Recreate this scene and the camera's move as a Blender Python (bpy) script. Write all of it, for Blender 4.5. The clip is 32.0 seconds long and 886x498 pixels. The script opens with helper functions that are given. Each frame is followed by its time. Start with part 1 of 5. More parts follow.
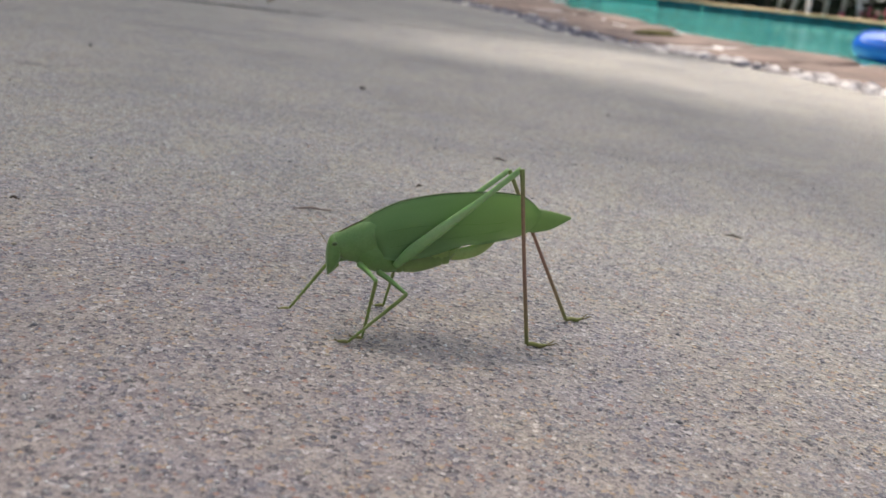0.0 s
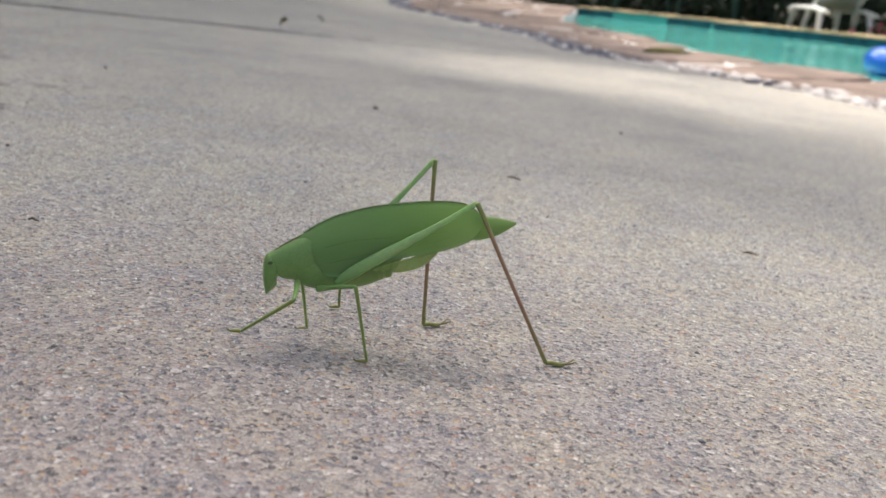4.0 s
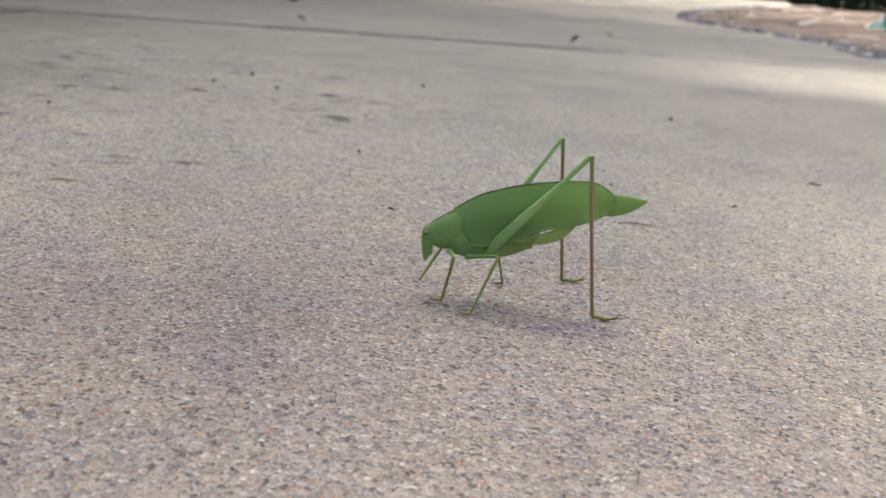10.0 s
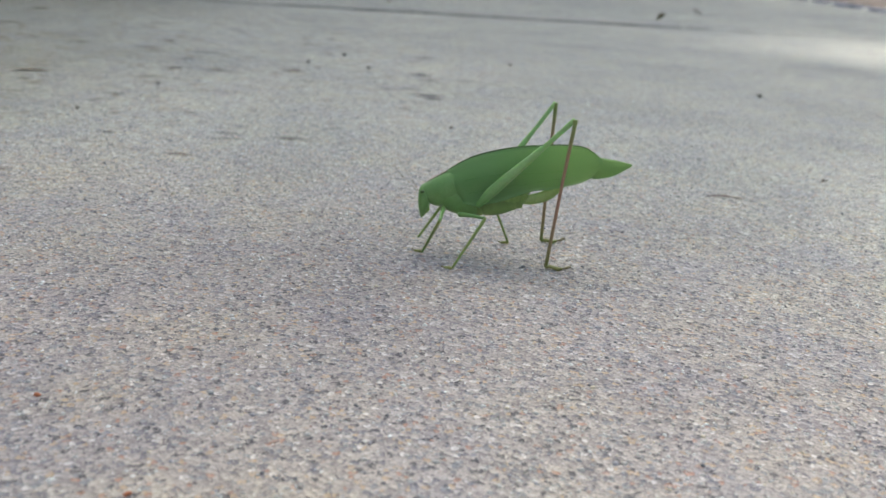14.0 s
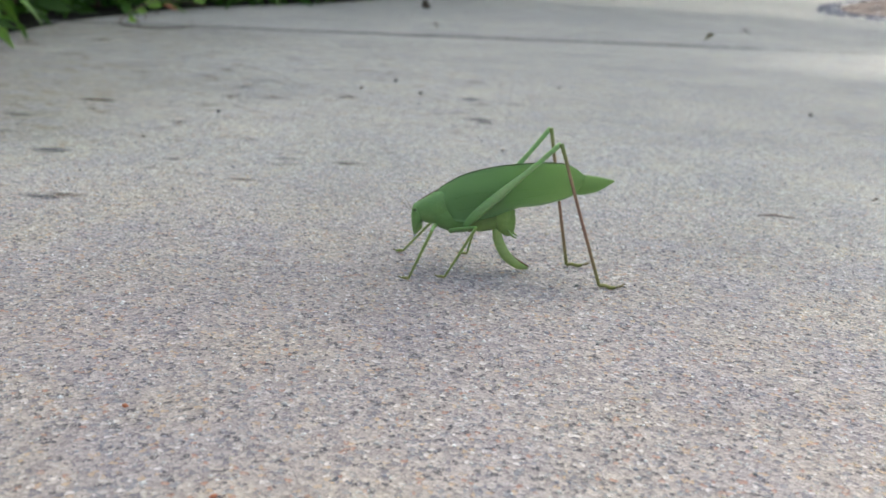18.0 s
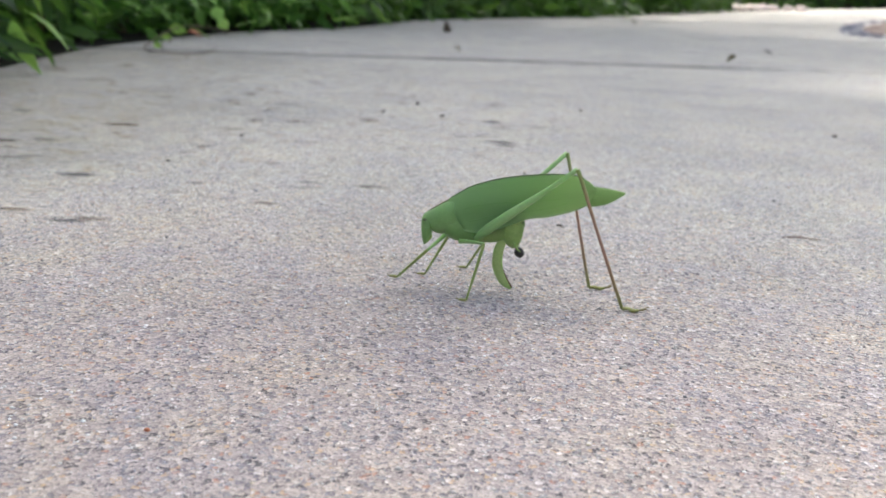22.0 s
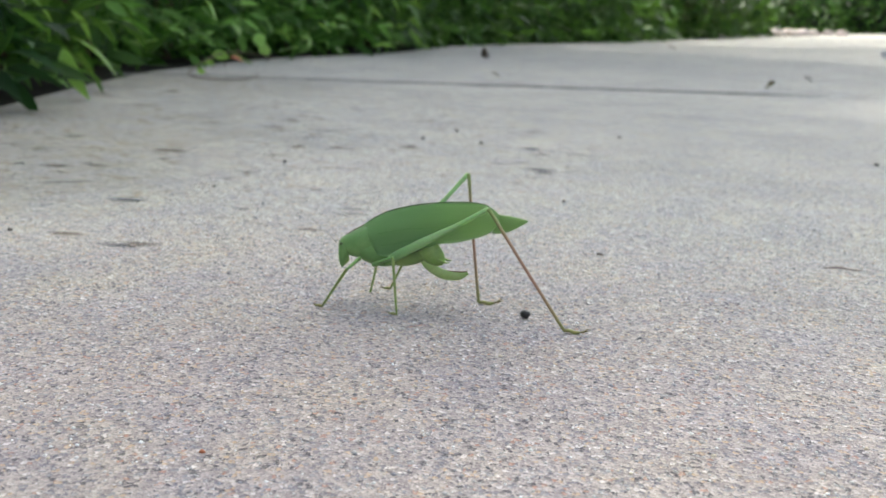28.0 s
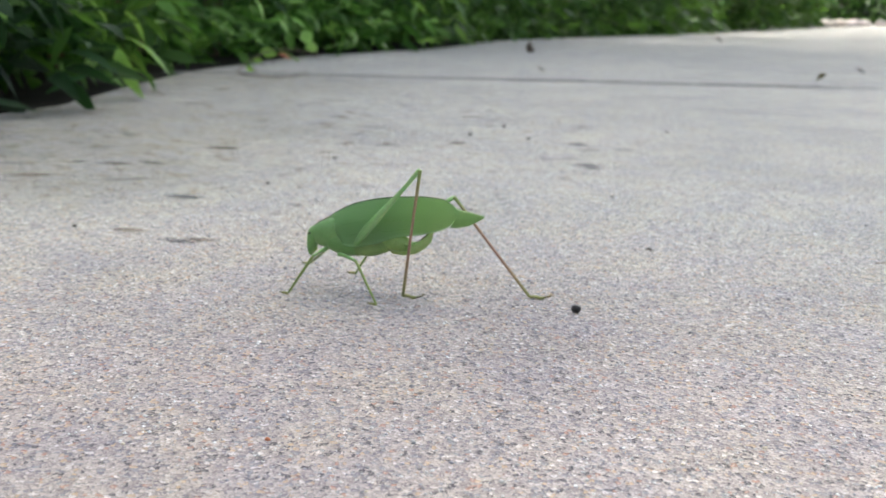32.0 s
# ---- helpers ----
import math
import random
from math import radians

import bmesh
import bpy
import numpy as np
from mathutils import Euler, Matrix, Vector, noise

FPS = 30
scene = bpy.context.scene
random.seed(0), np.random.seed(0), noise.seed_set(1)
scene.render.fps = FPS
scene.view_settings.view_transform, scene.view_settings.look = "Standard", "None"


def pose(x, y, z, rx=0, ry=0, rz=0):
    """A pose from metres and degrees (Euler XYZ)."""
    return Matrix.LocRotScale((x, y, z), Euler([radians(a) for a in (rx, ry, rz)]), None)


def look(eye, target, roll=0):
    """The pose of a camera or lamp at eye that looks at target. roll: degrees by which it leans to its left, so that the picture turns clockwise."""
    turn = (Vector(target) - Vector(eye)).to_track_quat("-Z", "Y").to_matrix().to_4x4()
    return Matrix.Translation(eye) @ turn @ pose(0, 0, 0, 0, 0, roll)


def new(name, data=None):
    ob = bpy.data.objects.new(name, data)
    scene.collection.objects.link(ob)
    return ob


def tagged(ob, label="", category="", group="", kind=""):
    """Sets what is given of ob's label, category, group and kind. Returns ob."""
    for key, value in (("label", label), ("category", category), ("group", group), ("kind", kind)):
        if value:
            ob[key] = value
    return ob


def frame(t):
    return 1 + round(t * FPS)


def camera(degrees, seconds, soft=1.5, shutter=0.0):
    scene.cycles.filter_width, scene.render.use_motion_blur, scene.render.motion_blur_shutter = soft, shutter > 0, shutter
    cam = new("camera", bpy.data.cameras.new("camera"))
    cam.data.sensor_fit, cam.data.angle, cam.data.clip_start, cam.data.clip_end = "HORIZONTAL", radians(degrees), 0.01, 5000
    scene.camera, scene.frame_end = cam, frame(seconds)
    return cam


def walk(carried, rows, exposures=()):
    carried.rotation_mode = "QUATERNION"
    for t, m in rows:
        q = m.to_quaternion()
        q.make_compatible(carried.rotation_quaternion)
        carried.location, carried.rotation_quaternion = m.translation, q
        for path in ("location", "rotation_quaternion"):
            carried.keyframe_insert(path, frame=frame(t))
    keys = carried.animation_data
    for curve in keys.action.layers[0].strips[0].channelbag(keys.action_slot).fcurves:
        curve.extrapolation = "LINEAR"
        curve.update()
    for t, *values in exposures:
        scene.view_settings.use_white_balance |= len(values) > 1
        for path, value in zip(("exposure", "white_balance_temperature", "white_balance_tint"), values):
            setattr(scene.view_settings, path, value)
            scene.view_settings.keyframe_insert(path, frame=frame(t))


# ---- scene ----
# One plan: x to the right, y ahead, z up. The near concrete slab falls about 3 degrees towards the pool, so that
# all things on it are placed in the slab's own plan (SLAB), whose origin lies under the first eye.
SLAB = pose(0, 0, 0, -0.9, 2.8, 0)
cam = camera(50.1, 32.0, soft=1.5)
PATH = [
    (0, 0.0000, 0.0000, 0.0810, -0.01, -15.80, 8.48),
    (0.5, -0.0000, 0.0004, 0.0806, 0.37, -15.74, 8.45),
    (1, -0.0004, 0.0002, 0.0807, 0.80, -15.65, 8.27),
    (1.5, -0.0002, 0.0001, 0.0805, 0.91, -15.49, 8.07),
    (2, -0.0003, -0.0002, 0.0809, 0.78, -15.35, 8.09),
    (2.5, -0.0007, -0.0002, 0.0809, 0.80, -15.03, 7.97),
    (3, -0.0012, 0.0003, 0.0805, 0.87, -14.93, 7.96),
    (3.5, -0.0015, 0.0003, 0.0808, 0.85, -14.77, 7.93),
    (5.5, -0.0016, -0.0002, 0.0807, 0.99, -14.83, 7.83),
    (6, -0.0015, -0.0006, 0.0811, 0.99, -14.78, 7.87),
    (6.5, -0.0018, -0.0029, 0.0807, 1.23, -14.48, 7.80),
    (7, -0.0061, -0.0204, 0.0745, 8.16, -14.91, 7.78),
    (7.5, -0.0063, -0.0291, 0.0783, 14.01, -14.99, 6.36),
    (8, -0.0063, -0.0306, 0.0787, 14.74, -15.14, 6.24),
    (8.5, -0.0066, -0.0350, 0.0795, 16.10, -15.43, 5.84),
    (9, -0.0060, -0.0384, 0.0815, 17.99, -15.34, 5.24),
    (9.5, -0.0058, -0.0387, 0.0813, 17.95, -15.58, 5.18),
    (10, -0.0062, -0.0398, 0.0809, 18.05, -15.68, 5.13),
    (10.5, -0.0064, -0.0452, 0.0746, 18.76, -16.61, 5.82),
    (11, -0.0043, -0.0568, 0.0775, 21.68, -16.22, 5.51),
    (11.5, -0.0043, -0.0566, 0.0776, 22.50, -16.88, 5.21),
    (12, -0.0037, -0.0602, 0.0794, 23.24, -17.09, 4.78),
    (12.5, -0.0048, -0.0594, 0.0812, 24.05, -16.72, 3.99),
    (13, -0.0049, -0.0571, 0.0805, 23.39, -17.18, 3.99),
    (13.5, -0.0050, -0.0570, 0.0807, 23.28, -17.22, 3.97),
    (14, -0.0050, -0.0564, 0.0809, 22.98, -17.18, 4.08),
    (14.5, -0.0049, -0.0566, 0.0807, 22.96, -17.13, 4.03),
    (16.5, -0.0041, -0.0601, 0.0811, 23.25, -16.94, 4.05),
    (17, -0.0034, -0.0629, 0.0817, 24.06, -16.65, 3.67),
    (17.5, -0.0035, -0.0649, 0.0825, 25.35, -16.04, 3.14),
    (18, -0.0033, -0.0661, 0.0831, 26.09, -16.03, 2.84),
    (18.5, -0.0031, -0.0664, 0.0830, 26.52, -15.77, 2.62),
    (19, -0.0030, -0.0664, 0.0831, 26.82, -15.38, 2.54),
    (19.5, -0.0030, -0.0677, 0.0835, 27.00, -15.30, 2.49),
    (20, -0.0033, -0.0668, 0.0837, 27.19, -15.17, 2.43),
    (20.5, -0.0033, -0.0668, 0.0838, 27.27, -15.07, 2.34),
    (21, -0.0035, -0.0663, 0.0838, 27.45, -14.84, 2.33),
    (21.5, -0.0036, -0.0654, 0.0833, 27.46, -14.80, 2.32),
    (22, -0.0035, -0.0656, 0.0832, 27.52, -14.74, 2.34),
    (22.5, -0.0037, -0.0655, 0.0831, 27.49, -14.64, 2.40),
    (23, -0.0036, -0.0658, 0.0833, 27.51, -14.47, 2.43),
    (23.5, -0.0036, -0.0659, 0.0832, 27.59, -14.35, 2.52),
    (24, -0.0036, -0.0658, 0.0835, 27.63, -14.35, 2.54),
    (24.5, -0.0037, -0.0665, 0.0839, 27.77, -14.28, 2.53),
    (25, -0.0038, -0.0669, 0.0845, 27.79, -14.03, 2.61),
    (25.5, -0.0036, -0.0679, 0.0847, 27.86, -13.88, 2.71),
    (27.5, -0.0032, -0.0711, 0.0858, 29.13, -13.43, 2.46),
    (28, -0.0032, -0.0712, 0.0859, 29.77, -13.41, 2.29),
    (28.5, -0.0029, -0.0718, 0.0860, 30.12, -13.44, 2.16),
    (29, -0.0029, -0.0720, 0.0862, 30.35, -13.54, 2.09),
    (29.5, -0.0026, -0.0722, 0.0861, 30.69, -13.61, 1.93),
    (30, -0.0027, -0.0726, 0.0864, 30.78, -13.79, 1.89),
    (30.5, -0.0028, -0.0728, 0.0868, 30.75, -13.93, 1.85),
    (31, -0.0025, -0.0737, 0.0869, 30.71, -13.93, 1.83),
    (31.5, -0.0019, -0.0755, 0.0871, 31.31, -13.87, 1.74),
    (32, -0.0024, -0.0775, 0.0874, 32.50, -13.81, 1.62),
]
EXPOSURES = [(0, 0.64, 6500, 9), (1, 0.99, 6600, 7), (3, 1.04, 6600, 7), (6, 0.68, 6700, 8), (7, 0.81, 6850, 9), (8, 1.22, 6930, 8), (9, 1.12, 6800, 6), (10, 1.06, 6820, 6), (11, 1.17, 6800, 7), (12, 0.99, 6600, 5), (13, 0.99, 6200, 3), (14, 1.12, 6150, -1), (17, 1.14, 6150, 0), (18, 1.26, 6150, 1), (20, 1.48, 6200, 0), (22, 1.52, 6250, 6), (23, 1.54, 6250, 5), (24, 1.47, 6200, 5), (25, 1.42, 6180, 2), (28, 1.47, 6200, 1), (32, 1.6, 6200, 3)]
walk(cam, [(t, SLAB @ pose(x, y, z, 90 + pitch, 0, yaw) @ pose(0, 0, 0, 0, 0, roll)) for t, x, y, z, yaw, pitch, roll in PATH], EXPOSURES)
cam.data.dof.use_dof = True
cam.data.dof.focus_distance = 0.225
cam.data.dof.aperture_fstop = 28.0

# ---- light ----
SUN_AZIMUTH, SUN_HEIGHT = -21.0, 55.0
world = bpy.data.worlds.new("daylight")
scene.world = world
world.use_nodes = True
wn, wl = world.node_tree.nodes, world.node_tree.links
sky = wn.new("ShaderNodeTexSky")
sky.sky_type = "NISHITA"
sky.sun_disc = False
sky.sun_elevation, sky.sun_rotation = radians(SUN_HEIGHT), radians(SUN_AZIMUTH)
sky.air_density, sky.dust_density = 1.0, 6.0
wn["Background"].inputs["Strength"].default_value = 0.14
hazy = wn.new("ShaderNodeHueSaturation")
hazy.inputs["Saturation"].default_value = 0.62
wl.new(sky.outputs[0], hazy.inputs["Color"]), wl.new(hazy.outputs[0], wn["Background"].inputs["Color"])
sun_data = bpy.data.lights.new("sun", "SUN")
sun_data.energy, sun_data.angle, sun_data.color = 3.2, radians(2.4), (1.0, 0.91, 0.79)
sun = new("sun", sun_data)
toward = Vector((math.sin(radians(SUN_AZIMUTH)) * math.cos(radians(SUN_HEIGHT)), math.cos(radians(SUN_AZIMUTH)) * math.cos(radians(SUN_HEIGHT)), math.sin(radians(SUN_HEIGHT))))
sun.matrix_world = look(toward * 40, (0, 0, 0))


# ---- materials ----
class Nodes:
    """A small builder for node materials."""

    def __init__(self, name, rough=0.6, metal=0.0, specular=0.4):
        self.mat = bpy.data.materials.new(name)
        self.mat.use_nodes = True
        self.n, self.l = self.mat.node_tree.nodes, self.mat.node_tree.links
        self.bsdf = self.n["Principled BSDF"]
        self.put("Roughness", rough), self.put("Metallic", metal), self.put("Specular IOR Level", specular)
        self.coords = self.n.new("ShaderNodeTexCoord").outputs["Object"]

    def put(self, socket, value):
        if isinstance(value, bpy.types.NodeSocket):
            self.l.new(value, self.bsdf.inputs[socket])
        else:
            self.bsdf.inputs[socket].default_value = (*value, 1) if isinstance(value, tuple) and socket == "Base Color" else value
        return self

    def noise(self, scale, detail=4, rough=0.55, stretch=None):
        node = self.n.new("ShaderNodeTexNoise")
        node.inputs["Scale"].default_value, node.inputs["Detail"].default_value, node.inputs["Roughness"].default_value = scale, detail, rough
        self.l.new(self.stretched(stretch), node.inputs["Vector"])
        return node.outputs["Fac"]

    def stretched(self, stretch):
        if not stretch:
            return self.coords
        node = self.n.new("ShaderNodeMapping")
        node.inputs["Scale"].default_value = stretch
        self.l.new(self.coords, node.inputs["Vector"])
        return node.outputs[0]

    def cells(self, scale, out="Color", feature="F1"):
        node = self.n.new("ShaderNodeTexVoronoi")
        node.feature = feature
        node.inputs["Scale"].default_value = scale
        self.l.new(self.coords, node.inputs["Vector"])
        return node.outputs[out]

    def ramp(self, value, stops, mode="LINEAR"):
        node = self.n.new("ShaderNodeValToRGB")
        node.color_ramp.interpolation = mode
        while len(node.color_ramp.elements) < len(stops):
            node.color_ramp.elements.new(0.5)
        for e, (at, c) in zip(node.color_ramp.elements, stops):
            e.position, e.color = at, (*(c if isinstance(c, tuple) else (c, c, c)), 1)
        self.l.new(value, node.inputs["Fac"])
        return node.outputs["Color"]

    def mix(self, a, b, fac, mode="MIX"):
        node = self.n.new("ShaderNodeMix")
        node.data_type, node.blend_type = "RGBA", mode
        for key, v in (("Factor", fac), ("A", a), ("B", b)):
            socket = [s for s in node.inputs if s.name == key and s.type == ("VALUE" if key == "Factor" else "RGBA")][0]
            if isinstance(v, bpy.types.NodeSocket):
                self.l.new(v, socket)
            else:
                socket.default_value = (*v, 1) if isinstance(v, tuple) else v if key == "Factor" else (v, v, v, 1)
        return [s for s in node.outputs if s.type == "RGBA"][0]

    def blob(self, centre, radius):
        """One in the middle of a round patch, falling to nothing at its rim."""
        place, ball = self.n.new("ShaderNodeMapping"), self.n.new("ShaderNodeTexGradient")
        place.inputs["Location"].default_value = [-c / radius for c in centre]
        place.inputs["Scale"].default_value = [1 / radius] * 3
        ball.gradient_type = "SPHERICAL"
        self.l.new(self.coords, place.inputs["Vector"]), self.l.new(place.outputs[0], ball.inputs["Vector"])
        return ball.outputs["Fac"]

    def island(self):
        return self.n.new("ShaderNodeNewGeometry").outputs["Random Per Island"]

    def each(self):
        return self.n.new("ShaderNodeObjectInfo").outputs["Random"]

    def bump(self, height, strength=0.4, distance=0.001):
        node = self.n.new("ShaderNodeBump")
        node.inputs["Strength"].default_value, node.inputs["Distance"].default_value = strength, distance
        self.l.new(height, node.inputs["Height"])
        if self.bsdf.inputs["Normal"].is_linked:
            self.l.new(self.bsdf.inputs["Normal"].links[0].from_socket, node.inputs["Normal"])
        self.l.new(node.outputs[0], self.bsdf.inputs["Normal"])
        return self


def concrete_material():
    m = Nodes("sand-finished concrete", rough=0.9, specular=0.25)
    pick = m.n.new("ShaderNodeSeparateColor")
    m.l.new(m.cells(900), pick.inputs[0])
    grains = m.ramp(pick.outputs[0], [(0.0, (0.12, 0.12, 0.132)), (0.065, (0.215, 0.22, 0.25)), (0.16, (0.285, 0.31, 0.33)), (0.23, (0.34, 0.325, 0.318)), (0.45, (0.445, 0.425, 0.40)), (0.72, (0.51, 0.48, 0.44)), (0.83, (0.52, 0.42, 0.30)), (0.875, (0.42, 0.28, 0.22)), (0.90, (0.55, 0.53, 0.505)), (0.97, (0.70, 0.69, 0.675))], "CONSTANT")
    gaps = m.ramp(m.cells(900, "Distance", "DISTANCE_TO_EDGE"), [(0.0, 0.62), (0.12, 1.0)])
    grains = m.mix(grains, gaps, m.ramp(m.noise(420, 3), [(0.38, 0.25), (0.60, 1.0)]), "MULTIPLY")
    pick2 = m.n.new("ShaderNodeSeparateColor")
    m.l.new(m.cells(2100), pick2.inputs[0])
    fines = m.ramp(pick2.outputs[1], [(0.0, (0.13, 0.127, 0.135)), (0.13, (0.31, 0.30, 0.297)), (0.42, (0.455, 0.44, 0.415)), (0.86, (0.57, 0.56, 0.54))], "CONSTANT")
    col = m.mix(grains, fines, m.ramp(m.noise(1500, 2), [(0.47, 0.0), (0.64, 1.0)]))
    mottle = m.ramp(m.noise(210, 4, 0.65), [(0.36, (0.86, 0.86, 0.88)), (0.64, (1.11, 1.10, 1.08))])
    col = m.mix(col, mottle, 0.8, "MULTIPLY")
    stain = m.ramp(m.noise(9, 6, 0.62), [(0.34, (0.78, 0.78, 0.80)), (0.50, (1.0, 1.0, 1.0)), (0.68, (1.10, 1.08, 1.05))])
    col = m.mix(col, stain, 0.5, "MULTIPLY")
    patch = m.ramp(m.noise(2.2, 5, 0.6), [(0.38, (0.82, 0.83, 0.855)), (0.60, (1.04, 1.02, 0.985))])
    col = m.mix(col, patch, 0.6, "MULTIPLY")
    tint = m.ramp(m.noise(34, 5, 0.6), [(0.35, (0.93, 0.905, 0.955)), (0.65, (1.07, 1.015, 0.90))])
    col = m.mix(col, tint, 0.7, "MULTIPLY")
    col = m.mix(col, (0.977, 0.992, 0.99), 1.0, "MULTIPLY")
    # a round patch tinted darker and pinker, in place of the weaker sky sheen here
    col = m.mix(col, m.mix(col, (0.885, 0.81, 0.825), 1.0, "MULTIPLY"), m.ramp(m.blob((-0.06, 0.0, 0.0), 0.36), [(0.0, 0.0), (0.6, 1.0)]))
    # specks of dirt that blow out from under the hedge
    near = m.ramp(m.blob((-0.72, 0.52, 0.0), 0.62), [(0.0, 0.0), (0.5, 1.0)])
    specks = m.ramp(m.noise(75, 4, 0.6), [(0.57, 0.0), (0.64, 1.0)])
    col = m.mix(col, m.mix(col, (0.66, 0.58, 0.47), 1.0, "MULTIPLY"), m.mix(0.0, specks, near))
    m.put("Base Color", col)
    m.bump(m.cells(900, "Distance"), 0.6, 0.0008)
    m.bump(m.noise(2400, 3), 0.6, 0.0005)
    m.bump(m.noise(40, 4), 0.12, 0.003)
    return m.mat


def grain_material():
    m = Nodes("loose sand grain", rough=0.75)
    m.put("Base Color", m.ramp(m.island(), [(0.0, (0.16, 0.155, 0.165)), (0.08, (0.28, 0.27, 0.30)), (0.26, (0.40, 0.385, 0.37)), (0.60, (0.48, 0.46, 0.44)), (0.78, (0.50, 0.43, 0.33)), (0.85, (0.46, 0.33, 0.26)), (0.88, (0.58, 0.57, 0.555)), (0.97, (0.74, 0.74, 0.73))], "CONSTANT"))
    return m.mat


def plain(name, colour, rough=0.6, scale=60.0, spread=0.18, specular=0.4, bump=0.0, metal=0.0, fine=None):
    """A material with two scales of unevenness round one colour."""
    m = Nodes(name, rough, metal, specular)
    low, high = tuple(c * (1 - spread) for c in colour), tuple(min(1, c * (1 + spread)) for c in colour)
    col = m.ramp(m.noise(scale, 5), [(0.35, low), (0.65, high)])
    col = m.mix(col, m.ramp(m.noise(fine or scale * 9, 3), [(0.3, 0.82), (0.7, 1.12)]), 0.5, "MULTIPLY")
    m.put("Base Color", col)
    if bump:
        m.bump(m.noise(fine or scale * 9, 3), 0.5, bump)
    return m.mat


def wing_material(name, clearness, rear):
    m = Nodes(name, rough=0.55, specular=0.22)
    vein = m.ramp(m.cells(620, "Distance", "DISTANCE_TO_EDGE"), [(0.0, 1.0), (0.07, 0.0)])
    base = m.ramp(m.noise(70, 4, stretch=(0.35, 1, 1.6)), [(0.35, (0.225, 0.385, 0.142)), (0.65, (0.285, 0.450, 0.188))])
    sep, span = m.n.new("ShaderNodeSeparateXYZ"), m.n.new("ShaderNodeMapRange")
    m.l.new(m.coords, sep.inputs[0])
    span.inputs["From Min"].default_value, span.inputs["From Max"].default_value = 0.010, -0.018
    m.l.new(sep.outputs["X"], span.inputs["Value"])
    base = m.mix(base, (0.26, 0.395, 0.175), span.outputs[0])
    m.put("Base Color", m.mix(base, (0.27, 0.42, 0.20), m.mix(0.0, 0.3, vein)))
    m.bump(vein, 0.25, 0.0002)
    out, thin = m.n["Material Output"], m.n.new("ShaderNodeBsdfTranslucent")
    m.l.new(m.mix((0.48, 0.62, 0.36), rear, span.outputs[0]), thin.inputs["Color"])
    both = m.n.new("ShaderNodeMixShader")
    m.l.new(m.ramp(span.outputs[0], [(0.0, 0.40), (0.8, 0.62)]), both.inputs[0])
    m.l.new(m.bsdf.outputs[0], both.inputs[1]), m.l.new(thin.outputs[0], both.inputs[2])
    clear, film = m.n.new("ShaderNodeBsdfTransparent"), m.n.new("ShaderNodeMixShader")
    clear.inputs["Color"].default_value = (0.86, 0.95, 0.72, 1)
    m.l.new(m.ramp(span.outputs[0], [(0.0, 0.17), (0.8, clearness)]), film.inputs[0])
    m.l.new(both.outputs[0], film.inputs[1]), m.l.new(clear.outputs[0], film.inputs[2])
    m.l.new(film.outputs[0], out.inputs["Surface"])
    return m.mat


def leaf_material(name, dark, light, thin_colour, per_object=False):
    m = Nodes(name, rough=0.36 if per_object else 0.50, specular=0.35 if per_object else 0.14)
    col = m.ramp(m.each() if per_object else m.island(), [(0.0, dark), (0.45, tuple(a * 0.72 + b * 0.28 for a, b in zip(dark, light))), (0.78, tuple((a + b) / 2 for a, b in zip(dark, light))), (0.92, light), (1.0, tuple(min(1, c * 1.8) for c in light))])
    m.put("Base Color", m.mix(col, m.ramp(m.noise(60, 4), [(0.3, 0.75), (0.7, 1.15)]), 0.6, "MULTIPLY"))
    m.bump(m.noise(160, 3), 0.2, 0.001)
    thin = m.n.new("ShaderNodeBsdfTranslucent")
    thin.inputs["Color"].default_value = (*thin_colour, 1)
    both = m.n.new("ShaderNodeMixShader")
    both.inputs[0].default_value = 0.3
    m.l.new(m.bsdf.outputs[0], both.inputs[1]), m.l.new(thin.outputs[0], both.inputs[2])
    m.l.new(both.outputs[0], m.n["Material Output"].inputs["Surface"])
    return m.mat


def body_material(name, low, high, scale=300.0):
    m = Nodes(name, rough=0.38, specular=0.4)
    m.put("Base Color", m.mix(m.ramp(m.noise(scale, 4), [(0.3, low), (0.7, high)]), m.ramp(m.noise(scale * 8, 2), [(0.3, 0.85), (0.7, 1.1)]), 0.5, "MULTIPLY"))
    m.put("Subsurface Weight", 0.25), m.put("Subsurface Radius", (0.4, 1.0, 0.2)), m.put("Subsurface Scale", 0.0015)
    m.bump(m.noise(scale * 6, 3), 0.25, 0.0001)
    return m.mat


def belly_material():
    """Yellowish green below, dark where the gut fills the back."""
    m = Nodes("yellowish green belly", rough=0.4)
    sep = m.n.new("ShaderNodeSeparateXYZ")
    m.l.new(m.coords, sep.inputs[0])
    span = m.n.new("ShaderNodeMapRange")
    span.inputs["From Min"].default_value, span.inputs["From Max"].default_value = -0.0075, -0.0025
    m.l.new(sep.outputs["Z"], span.inputs["Value"])
    skin = m.ramp(m.noise(300, 4), [(0.3, (0.165, 0.255, 0.07)), (0.7, (0.235, 0.33, 0.10))])
    m.put("Base Color", m.mix(skin, (0.06, 0.095, 0.035), span.outputs[0]))
    m.put("Subsurface Weight", 0.2), m.put("Subsurface Radius", (0.4, 1.0, 0.2)), m.put("Subsurface Scale", 0.001)
    return m.mat


